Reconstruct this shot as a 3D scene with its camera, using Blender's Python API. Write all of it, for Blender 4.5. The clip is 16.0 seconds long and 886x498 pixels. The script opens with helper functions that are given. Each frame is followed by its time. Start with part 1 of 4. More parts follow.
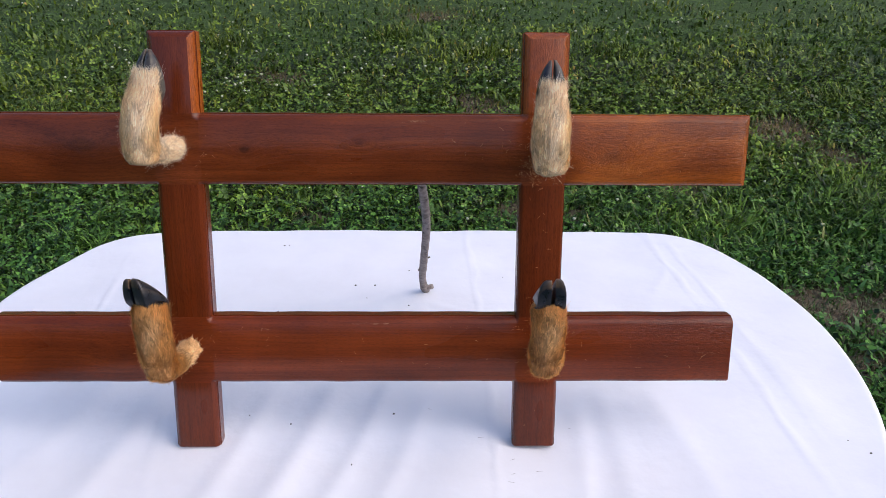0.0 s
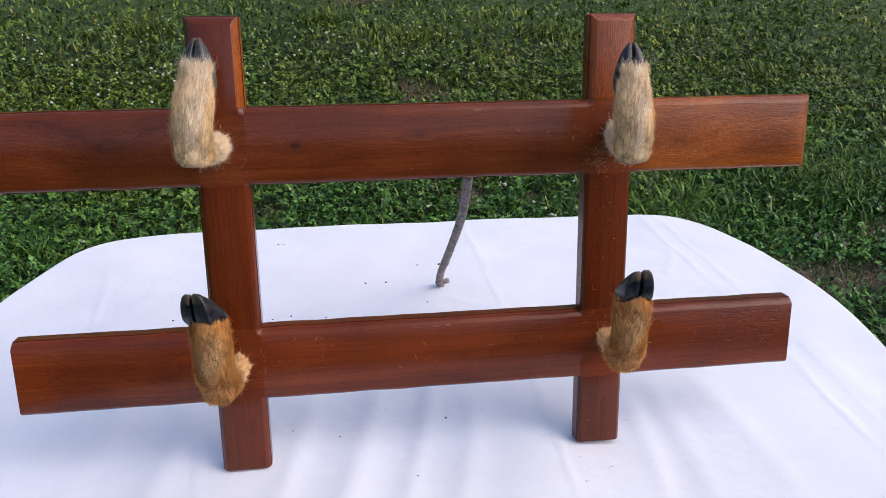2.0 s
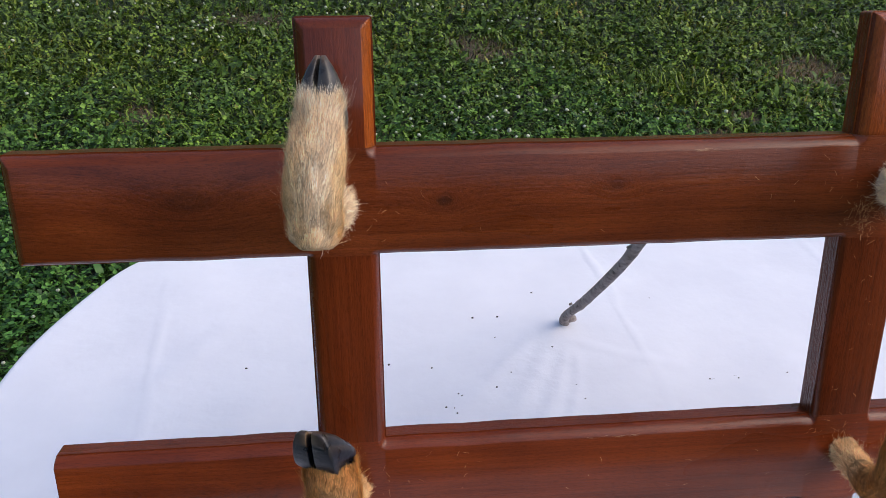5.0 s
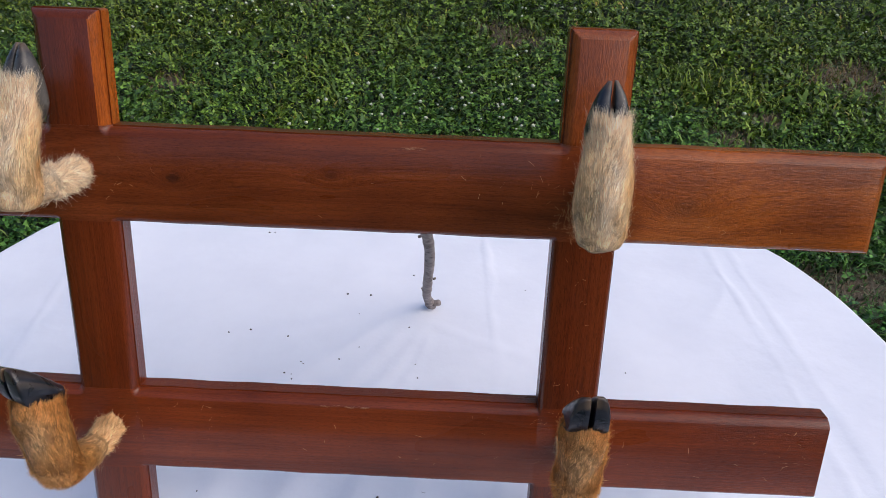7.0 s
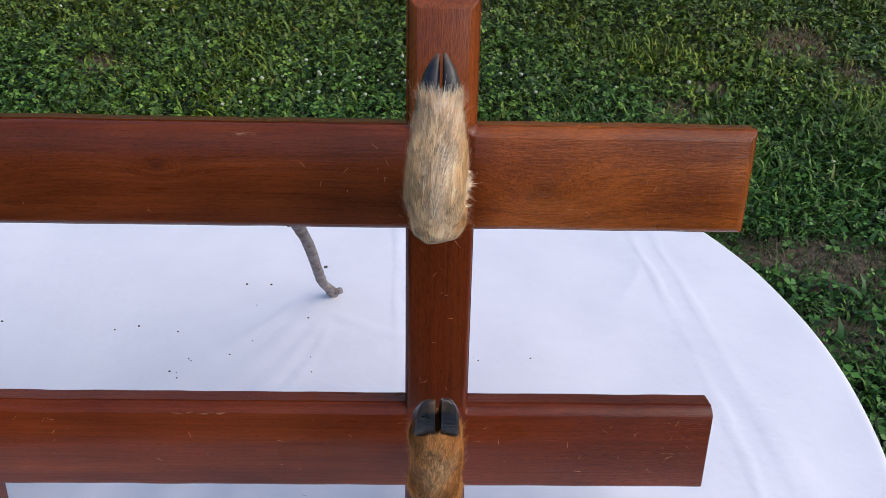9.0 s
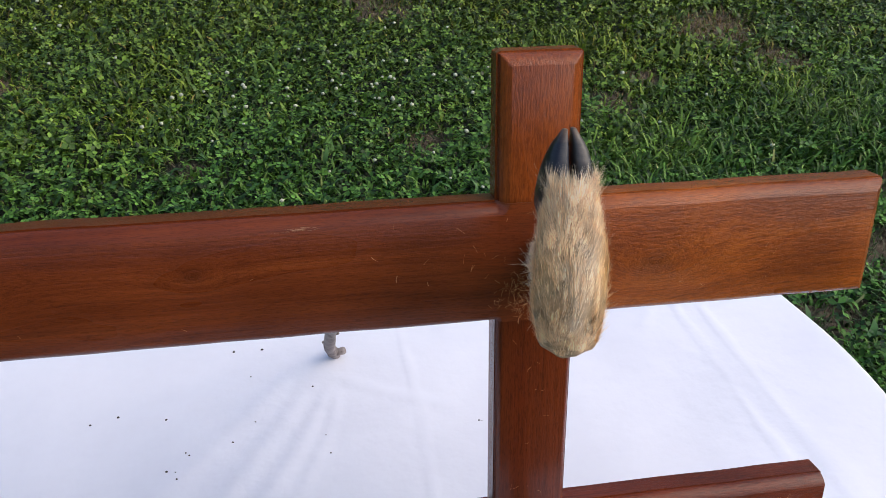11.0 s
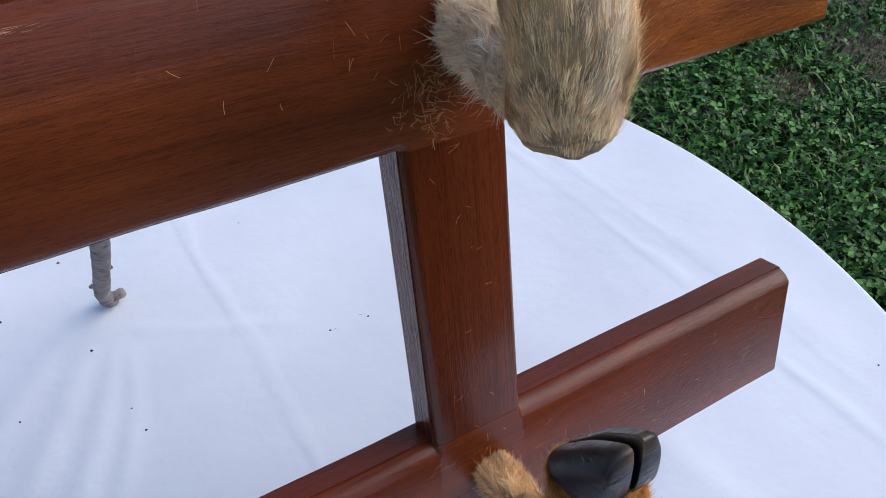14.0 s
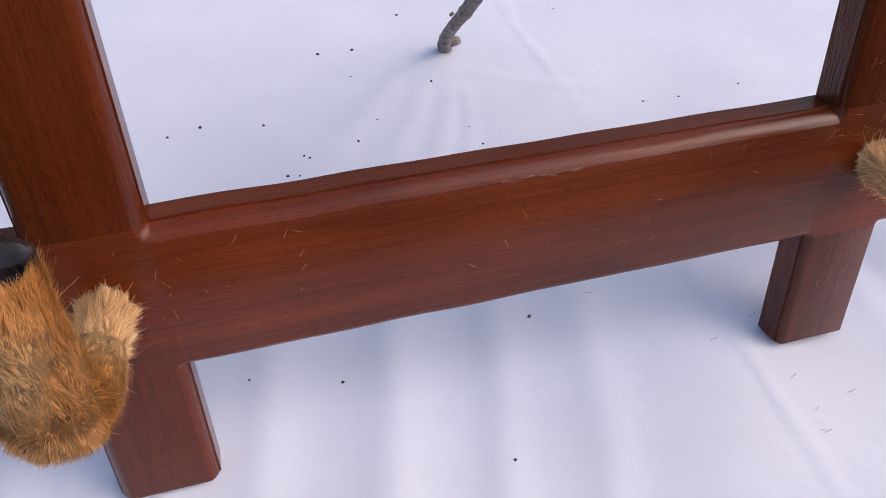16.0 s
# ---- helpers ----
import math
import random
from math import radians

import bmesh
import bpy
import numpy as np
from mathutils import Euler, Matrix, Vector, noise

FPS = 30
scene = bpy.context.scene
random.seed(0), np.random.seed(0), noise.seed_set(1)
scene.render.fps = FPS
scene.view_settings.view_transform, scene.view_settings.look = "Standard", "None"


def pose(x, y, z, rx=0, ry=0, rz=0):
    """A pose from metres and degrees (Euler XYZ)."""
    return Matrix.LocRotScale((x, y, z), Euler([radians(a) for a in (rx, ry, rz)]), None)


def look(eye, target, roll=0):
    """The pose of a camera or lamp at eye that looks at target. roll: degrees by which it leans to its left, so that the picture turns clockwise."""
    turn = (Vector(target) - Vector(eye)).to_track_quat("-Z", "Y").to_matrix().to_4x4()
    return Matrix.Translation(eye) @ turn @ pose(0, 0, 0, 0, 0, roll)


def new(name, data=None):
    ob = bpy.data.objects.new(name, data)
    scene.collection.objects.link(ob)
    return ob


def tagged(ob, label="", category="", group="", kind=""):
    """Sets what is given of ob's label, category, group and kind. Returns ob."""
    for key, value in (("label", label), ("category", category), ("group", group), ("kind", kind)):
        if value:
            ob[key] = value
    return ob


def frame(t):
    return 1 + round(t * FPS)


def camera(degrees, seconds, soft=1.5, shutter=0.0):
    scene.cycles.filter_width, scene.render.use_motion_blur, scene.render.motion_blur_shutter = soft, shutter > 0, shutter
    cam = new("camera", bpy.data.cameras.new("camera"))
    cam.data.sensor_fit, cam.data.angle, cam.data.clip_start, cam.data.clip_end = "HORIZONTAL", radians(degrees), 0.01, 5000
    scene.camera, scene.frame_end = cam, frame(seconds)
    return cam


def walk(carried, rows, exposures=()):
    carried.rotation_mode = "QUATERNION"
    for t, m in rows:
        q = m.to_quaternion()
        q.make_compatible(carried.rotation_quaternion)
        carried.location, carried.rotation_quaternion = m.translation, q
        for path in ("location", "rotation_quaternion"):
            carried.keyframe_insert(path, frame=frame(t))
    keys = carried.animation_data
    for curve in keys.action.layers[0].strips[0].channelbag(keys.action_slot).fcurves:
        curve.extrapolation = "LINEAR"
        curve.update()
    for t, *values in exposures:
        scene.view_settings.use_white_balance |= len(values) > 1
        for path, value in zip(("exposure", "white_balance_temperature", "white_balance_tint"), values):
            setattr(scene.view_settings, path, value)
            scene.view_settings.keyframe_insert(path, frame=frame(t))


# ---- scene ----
cam = camera(59.9, 16.0, soft=0.6, shutter=0.0)
PATH = [
    (0, (-0.1288, -0.9181, 1.5044), (-0.1112, -0.0114, 1.0829), 0.56),
    (0.5, (-0.1388, -0.9004, 1.5008), (-0.1033, 0.0013, 1.0700), 0.56),
    (1, (-0.2004, -0.8846, 1.4982), (-0.1241, 0.0144, 1.0670), 0.53),
    (1.5, (-0.2505, -0.8747, 1.4983), (-0.1537, 0.0216, 1.0657), 1.22),
    (2, (-0.3301, -0.8446, 1.4913), (-0.1993, 0.0450, 1.0536), 0.95),
    (2.5, (-0.3983, -0.8132, 1.4841), (-0.2603, 0.0707, 1.0370), 1.08),
    (3, (-0.3837, -0.7305, 1.5027), (-0.3223, 0.1571, 1.0462), 0.45),
    (3.2, (-0.3705, -0.6836, 1.4998), (-0.3425, 0.2010, 1.0343), 1.26),
    (5.3, (-0.4489, -0.5071, 1.4852), (-0.3244, 0.3488, 0.9833), 0.65),
    (5.5, (-0.4405, -0.5040, 1.4852), (-0.2874, 0.3473, 0.9833), 1.18),
    (6, (-0.3547, -0.5267, 1.5041), (-0.2433, 0.3338, 1.0070), 2.03),
    (6.5, (-0.2045, -0.5599, 1.5251), (-0.2121, 0.3078, 1.0280), 1.17),
    (7, (-0.1029, -0.5796, 1.5266), (-0.1163, 0.2733, 1.0047), 2.05),
    (7.5, (-0.0514, -0.5897, 1.5301), (-0.0688, 0.2555, 0.9959), 1.05),
    (8, (-0.0195, -0.5883, 1.5322), (-0.0209, 0.2335, 0.9625), 0.94),
    (8.5, (0.0067, -0.5733, 1.5218), (-0.0009, 0.2553, 0.9621), 0.21),
    (8.7, (0.0154, -0.5534, 1.5142), (0.0186, 0.2834, 0.9667), 0.73),
    (10.8, (-0.0443, -0.3798, 1.5055), (0.0658, 0.4408, 0.9448), 1.12),
    (11, (-0.1218, -0.3705, 1.5165), (0.0138, 0.4486, 0.9592), 1.15),
    (11.5, (-0.2628, -0.3277, 1.5128), (0.0140, 0.4648, 0.9694), 0.17),
    (12, (-0.2642, -0.2788, 1.4873), (0.1560, 0.4374, 0.9301), 2.24),
    (12.5, (-0.1787, -0.1975, 1.4615), (0.2618, 0.4845, 0.8777), 3.03),
    (13, (-0.1574, -0.1651, 1.4433), (0.2712, 0.5011, 0.8330), 2.58),
    (13.5, (-0.1512, -0.1697, 1.4094), (0.2667, 0.4662, 0.7606), 2.28),
    (14, (-0.1491, -0.1878, 1.3393), (0.2571, 0.4547, 0.6896), 1.56),
    (14.5, (-0.1538, -0.2051, 1.2831), (0.2374, 0.4128, 0.6011), 1.53),
    (15, (-0.1514, -0.2198, 1.2587), (0.2229, 0.3909, 0.5609), 1.44),
    (15.5, (-0.2217, -0.2645, 1.2510), (0.1111, 0.3581, 0.5428), 1.92),
    (16, (-0.3765, -0.2842, 1.2378), (-0.1662, 0.3861, 0.5261), 1.84),
]
EXPOSURES = [(0, 0.08, 6450, 13), (3, 0.05, 6450, 13), (5.5, -0.04, 6400, 12), (7, -0.1, 6350, 12), (8.5, -0.14, 6250, 12), (10.8, 0.0, 6400, 11), (11.1, 0.15, 6600, 11), (11.5, 0.5, 7000, 12), (12, 0.5, 6950, 12), (12.5, 0.38, 6700, 10), (13, 0.26, 6350, 8), (13.5, 0.18, 5850, 0), (14.0, -0.18, 5900, 7), (14.5, -0.32, 6100, 9), (15.0, -0.24, 6450, 14), (15.5, -0.2, 6550, 15), (16, -0.16, 6550, 17)]
walk(cam, [(t, look(eye, target, roll)) for t, eye, target, roll in PATH], EXPOSURES)

# ---- world and light: open sky with a veiled sun from the right ----
SUN_ELEVATION, SUN_AZIMUTH = 44, 114
world = bpy.data.worlds.new("sky")
scene.world = world
world.use_nodes = True
wn = world.node_tree
sky = wn.nodes.new("ShaderNodeTexSky")
sky.sky_type = "NISHITA"
sky.sun_disc = False
sky.sun_elevation = radians(SUN_ELEVATION)
sky.sun_rotation = radians(SUN_AZIMUTH)
sky.dust_density = 3.0
wn.links.new(sky.outputs[0], wn.nodes["Background"].inputs[0])
wn.nodes["Background"].inputs[1].default_value = 0.215
sun_data = bpy.data.lights.new("sun", "SUN")
sun_data.energy, sun_data.angle, sun_data.color = 0.85, radians(70), (1.0, 0.93, 0.84)
sun = new("sun", sun_data)
az, el = radians(SUN_AZIMUTH), radians(SUN_ELEVATION)
way = Vector((math.sin(az) * math.cos(el), math.cos(az) * math.cos(el), math.sin(el)))
sun.matrix_world = look(way * 20, (0, 0, 0))

# ---- sizes ----
TABLE = 0.75                     # height of the table top
LEAN = radians(11.86)            # how far the rack leans back
CH = 0.0096                      # width of the rack's moulded edges
CH_DEEP = 0.0100                 # and their depth
THICK = 0.027                    # thickness of the rack's boards
POSTS = [(-0.5045, -0.4395), (-0.0040, 0.0590)]
RAILS = [(0.104, 0.2045), (0.395, 0.492)]
RAIL_ENDS = (-0.752, 0.312)
POST_TOP = 0.600


# ---- materials ----
def material(name):
    m = bpy.data.materials.new(name)
    m.use_nodes = True
    return m, m.node_tree.nodes, m.node_tree.links, m.node_tree.nodes["Principled BSDF"]


def node(nodes, kind, **values):
    n = nodes.new(kind)
    for key, value in values.items():
        n.inputs[key].default_value = value
    return n


def ramp(nodes, stops):
    n = nodes.new("ShaderNodeValToRGB")
    while len(n.color_ramp.elements) < len(stops):
        n.color_ramp.elements.new(0.5)
    for e, (p, c) in zip(n.color_ramp.elements, stops):
        e.position, e.color = p, (*c, 1)
    return n


def mix(nodes, links, a, b, factor, blend="MIX"):
    n = nodes.new("ShaderNodeMix")
    n.data_type, n.blend_type = "RGBA", blend
    for socket, value in ((n.inputs[6], a), (n.inputs[7], b), (n.inputs[0], factor)):
        if hasattr(value, "is_linked"):
            links.new(value, socket)
        else:
            socket.default_value = value
    return n.outputs[2]


def bump(nodes, links, height, strength, distance, shader, below=None):
    n = node(nodes, "ShaderNodeBump", Strength=strength, Distance=distance)
    links.new(height, n.inputs["Height"])
    if below:
        links.new(below, n.inputs["Normal"])
    links.new(n.outputs[0], shader.inputs["Normal"])
    return n.outputs[0]


def wood_material(name, along, knots=(), thin_stain_or_light=None, flecks=0.4, depth=1.0, rough_cut=0.0, calm=0.1):
    """Red-brown stained, varnished timber; along: the axis of the grain."""
    m, nodes, links, bsdf = material(name)
    where = nodes.new("ShaderNodeTexCoord")
    bent = where.outputs["Object"]
    hearts = []
    for place, size, push, heart in knots:
        off = nodes.new("ShaderNodeVectorMath")
        off.operation = "SUBTRACT"
        links.new(where.outputs["Object"], off.inputs[0])
        off.inputs[1].default_value = place
        flat = nodes.new("ShaderNodeVectorMath")
        flat.operation = "MULTIPLY"
        links.new(off.outputs[0], flat.inputs[0])
        flat.inputs[1].default_value = tuple((0.55 if i == along else 1.0) / size for i in range(3))
        far = nodes.new("ShaderNodeVectorMath")
        far.operation = "LENGTH"
        links.new(flat.outputs[0], far.inputs[0])
        core = ramp(nodes, [(0.0, (1 - heart, 1 - heart, 1 - heart)), (0.22, (1 - heart * 0.9, 1 - heart * 0.9, 1 - heart * 0.9)), (0.40, (1 - heart * 0.25,) * 3), (0.75, (1, 1, 1))])
        links.new(far.outputs["Value"], core.inputs[0])
        hearts.append(core.outputs[0])
        fall = nodes.new("ShaderNodeMath")
        fall.operation = "POWER"
        fall.inputs[0].default_value = 0.37
        links.new(far.outputs["Value"], fall.inputs[1])
        shift = nodes.new("ShaderNodeVectorMath")
        shift.operation = "SCALE"
        shift.inputs[0].default_value = tuple(0.0 if i == along else push for i in range(3))
        links.new(fall.outputs[0], shift.inputs["Scale"])
        add = nodes.new("ShaderNodeVectorMath")
        links.new(bent, add.inputs[0])
        links.new(shift.outputs[0], add.inputs[1])
        bent = add.outputs[0]

    def stretched(s, across):
        mp = nodes.new("ShaderNodeMapping")
        mp.inputs["Scale"].default_value = tuple(s if i == along else across for i in range(3))
        links.new(bent, mp.inputs[0])
        return mp.outputs[0]
    warp = node(nodes, "ShaderNodeTexNoise", Scale=1.0, Detail=3.0)
    links.new(stretched(3.0, 9.0), warp.inputs["Vector"])
    broad = node(nodes, "ShaderNodeTexNoise", Scale=1.0, Detail=5.0, Roughness=0.62, Distortion=0.8)
    links.new(stretched(1.6, 34.0), broad.inputs["Vector"])
    cloudy = node(nodes, "ShaderNodeTexNoise", Scale=7.0, Detail=3.0)
    links.new(where.outputs["Object"], cloudy.inputs["Vector"])
    grain = node(nodes, "ShaderNodeTexNoise", Scale=1.0, Detail=6.0, Roughness=0.72, Distortion=0.3)
    links.new(stretched(7.0, 330.0), grain.inputs["Vector"])
    pores = node(nodes, "ShaderNodeTexNoise", Scale=1.0, Detail=3.0, Roughness=0.6)
    links.new(stretched(150.0, 1300.0), pores.inputs["Vector"])
    tone = ramp(nodes, [(0.25, (0.088, 0.0155, 0.0034)), (0.50, (0.136, 0.0265, 0.0056)), (0.75, (0.192, 0.0425, 0.0092))])
    links.new(broad.outputs[0], tone.inputs[0])
    patchy = ramp(nodes, [(0.33, (0.74, 0.70, 0.68)), (0.50, (1, 1, 1)), (0.70, (1.24, 1.30, 1.30))])
    links.new(cloudy.outputs[0], patchy.inputs[0])
    c = mix(nodes, links, tone.outputs[0], (0.136, 0.0265, 0.0056, 1), calm)
    c = mix(nodes, links, c, patchy.outputs[0], 1.0 - calm * 0.6, "MULTIPLY")
    fine = ramp(nodes, [(0.35, (0.50, 0.43, 0.40)), (0.51, (1, 1, 1)), (0.72, (1.28, 1.28, 1.22))])
    links.new(grain.outputs[0], fine.inputs[0])
    c = mix(nodes, links, c, fine.outputs[0], 0.5, "MULTIPLY")
    streak = ramp(nodes, [(0.39, (0.42, 0.34, 0.31)), (0.48, (1, 1, 1)), (0.62, (1, 1, 1)), (0.72, (1.25, 1.22, 1.2))])
    links.new(pores.outputs[0], streak.inputs[0])
    c = mix(nodes, links, c, streak.outputs[0], flecks, "MULTIPLY")
    for heart in hearts:
        c = mix(nodes, links, c, heart, 1.0, "MULTIPLY")
    # thinner stain on a stretch of the board; for the lit side, painted light
    if thin_stain_or_light:
        axis, start, end, strength = thin_stain_or_light
        split = nodes.new("ShaderNodeSeparateXYZ")
        links.new(where.outputs["Object"], split.inputs[0])
        reach = nodes.new("ShaderNodeMapRange")
        reach.inputs["From Min"].default_value, reach.inputs["From Max"].default_value = start, end
        links.new(split.outputs[axis], reach.inputs["Value"])
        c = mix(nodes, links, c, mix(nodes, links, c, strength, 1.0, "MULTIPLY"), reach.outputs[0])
        # open, coarser pores on that stretch
        coarse = node(nodes, "ShaderNodeTexNoise", Scale=1.0, Detail=4.0, Roughness=0.7, Distortion=0.4)
        links.new(stretched(95.0, 620.0), coarse.inputs["Vector"])
        pits = ramp(nodes, [(0.40, (0.30, 0.22, 0.18)), (0.52, (1, 1, 1)), (0.66, (1.25, 1.25, 1.2))])
        links.new(coarse.outputs[0], pits.inputs[0])
        c = mix(nodes, links, c, mix(nodes, links, c, pits.outputs[0], 0.32, "MULTIPLY"), reach.outputs[0])
    c = mix(nodes, links, c, (depth, depth * (1 if depth == 1 else 0.87), depth * (1 if depth == 1 else 0.82), 1), 1.0, "MULTIPLY")
    links.new(c, bsdf.inputs["Base Color"])
    gloss = ramp(nodes, [(0.3, (0.22, 0.22, 0.22)), (0.7, (0.42, 0.42, 0.42))])
    links.new(warp.outputs[0], gloss.inputs[0])
    links.new(gloss.outputs[0], bsdf.inputs["Roughness"])
    bsdf.inputs["Specular IOR Level"].default_value = 0.12
    bsdf.inputs["Coat Weight"].default_value = 0.62
    bsdf.inputs["Coat IOR"].default_value = 1.42
    bsdf.inputs["Coat Roughness"].default_value = 0.10
    first = bump(nodes, links, pores.outputs[0], 0.35, 0.0006, bsdf)
    second = bump(nodes, links, grain.outputs[0], 0.42, 0.0012, bsdf, first)
    # the varnish lies smoother than the wood under it
    varnish = node(nodes, "ShaderNodeBump", Strength=0.16, Distance=0.0012)
    links.new(grain.outputs[0], varnish.inputs["Height"])
    film = varnish.outputs[0]
    if rough_cut:
        gouge = node(nodes, "ShaderNodeTexNoise", Scale=1.0, Detail=4.0, Roughness=0.65, Distortion=1.2)
        links.new(stretched(22.0, 190.0), gouge.inputs["Vector"])
        film = second = bump(nodes, links, gouge.outputs[0], rough_cut, 0.004, bsdf, second)
        bsdf.inputs["Coat Weight"].default_value = 0.42
        bsdf.inputs["Coat IOR"].default_value = 1.42
    if thin_stain_or_light:
        deep = nodes.new("ShaderNodeMath")
        deep.operation = "MULTIPLY"
        links.new(coarse.outputs[0], deep.inputs[0])
        links.new(reach.outputs[0], deep.inputs[1])
        second = bump(nodes, links, deep.outputs[0], 0.5, 0.0016, bsdf, second)
        coating = node(nodes, "ShaderNodeBump", Strength=0.35, Distance=0.0016)
        links.new(deep.outputs[0], coating.inputs["Height"])
        links.new(film, coating.inputs["Normal"])
        film = coating.outputs[0]
    links.new(film, bsdf.inputs["Coat Normal"])
    return m


def cloth_material():
    m, nodes, links, bsdf = material("white_cloth")
    where = nodes.new("ShaderNodeTexCoord")
    weave = node(nodes, "ShaderNodeTexNoise", Scale=900.0, Detail=2.0)
    stain = node(nodes, "ShaderNodeTexNoise", Scale=7.0, Detail=5.0, Roughness=0.6)
    crumple = node(nodes, "ShaderNodeTexNoise", Scale=22.0, Detail=4.0, Roughness=0.55)
    for n in (weave, stain, crumple):
        links.new(where.outputs["Object"], n.inputs["Vector"])
    tint = ramp(nodes, [(0.25, (0.715, 0.725, 0.795)), (0.65, (0.775, 0.785, 0.850))])
    links.new(stain.outputs[0], tint.inputs[0])
    links.new(tint.outputs[0], bsdf.inputs["Base Color"])
    bsdf.inputs["Roughness"].default_value = 0.85
    bsdf.inputs["Specular IOR Level"].default_value = 0.25
    bsdf.inputs["Sheen Weight"].default_value = 0.15
    first = bump(nodes, links, crumple.outputs[0], 0.35, 0.004, bsdf)
    bump(nodes, links, weave.outputs[0], 0.12, 0.0006, bsdf, first)
    return m


def fur_material(name, dark, light):
    """Coarse coat; the colour attribute holds the coat's own markings."""
    m, nodes, links, bsdf = material(name)
    where, island = nodes.new("ShaderNodeTexCoord"), nodes.new("ShaderNodeNewGeometry")
    coat = nodes.new("ShaderNodeVertexColor")
    coat.layer_name = "coat"
    patch = node(nodes, "ShaderNodeTexNoise", Scale=55.0, Detail=4.0)
    links.new(where.outputs["Object"], patch.inputs["Vector"])
    tone = ramp(nodes, [(0.0, dark), (1.0, light)])
    links.new(island.outputs["Random Per Island"], tone.inputs[0])
    c = mix(nodes, links, tone.outputs[0], coat.outputs[0], 1.0, "MULTIPLY")
    dapple = ramp(nodes, [(0.35, (0.95, 0.90, 0.82)), (0.62, (1.0, 1.0, 1.0))])
    links.new(patch.outputs[0], dapple.inputs[0])
    c = mix(nodes, links, c, dapple.outputs[0], 1.0, "MULTIPLY")
    links.new(c, bsdf.inputs["Base Color"])
    bsdf.inputs["Roughness"].default_value = 0.42
    bsdf.inputs["Specular IOR Level"].default_value = 0.45
    thin = nodes.new("ShaderNodeBsdfTranslucent")
    links.new(c, thin.inputs[0])
    both = nodes.new("ShaderNodeMixShader")
    both.inputs[0].default_value = 0.48
    links.new(bsdf.outputs[0], both.inputs[1])
    links.new(thin.outputs[0], both.inputs[2])
    links.new(both.outputs[0], nodes["Material Output"].inputs[0])
    return m


def horn_material(name, dark, grey):
    m, nodes, links, bsdf = material(name)
    where = nodes.new("ShaderNodeTexCoord")
    rings = node(nodes, "ShaderNodeTexNoise", Scale=1.0, Detail=4.0, Roughness=0.6)
    mp = nodes.new("ShaderNodeMapping")
    mp.inputs["Scale"].default_value = (90, 90, 330)
    links.new(where.outputs["Object"], mp.inputs[0])
    links.new(mp.outputs[0], rings.inputs["Vector"])
    wear = node(nodes, "ShaderNodeTexNoise", Scale=70.0, Detail=4.0)
    links.new(where.outputs["Object"], wear.inputs["Vector"])
    tone = ramp(nodes, [(0.35, dark), (0.75, grey)])
    links.new(wear.outputs[0], tone.inputs[0])
    worn = nodes.new("ShaderNodeVertexColor")
    worn.layer_name = "coat"
    c = mix(nodes, links, tone.outputs[0], (0.20, 0.125, 0.07, 1), worn.outputs[0])
    links.new(c, bsdf.inputs["Base Color"])
    gloss = ramp(nodes, [(0.3, (0.22, 0.22, 0.22)), (0.7, (0.46, 0.46, 0.46))])
    links.new(wear.outputs[0], gloss.inputs[0])
    links.new(gloss.outputs[0], bsdf.inputs["Roughness"])
    bsdf.inputs["Specular IOR Level"].default_value = 0.45
    bump(nodes, links, rings.outputs[0], 0.45, 0.0012, bsdf)
    return m


def bark_material():
    m, nodes, links, bsdf = material("grey_bark")
    where = nodes.new("ShaderNodeTexCoord")
    spots = node(nodes, "ShaderNodeTexNoise", Scale=120.0, Detail=5.0, Roughness=0.65)
    bands = node(nodes, "ShaderNodeTexNoise", Scale=30.0, Detail=3.0)
    for n in (spots, bands):
        links.new(where.outputs["Object"], n.inputs["Vector"])
    tone = ramp(nodes, [(0.33, (0.045, 0.036, 0.034)), (0.43, (0.22, 0.185, 0.175)), (0.75, (0.37, 0.325, 0.31))])
    links.new(spots.outputs[0], tone.inputs[0])
    shade = ramp(nodes, [(0.35, (0.7, 0.66, 0.62)), (0.6, (1, 1, 1))])
    links.new(bands.outputs[0], shade.inputs[0])
    links.new(mix(nodes, links, tone.outputs[0], shade.outputs[0], 1.0, "MULTIPLY"), bsdf.inputs["Base Color"])
    bsdf.inputs["Roughness"].default_value = 0.75
    bump(nodes, links, spots.outputs[0], 0.5, 0.001, bsdf)
    return m


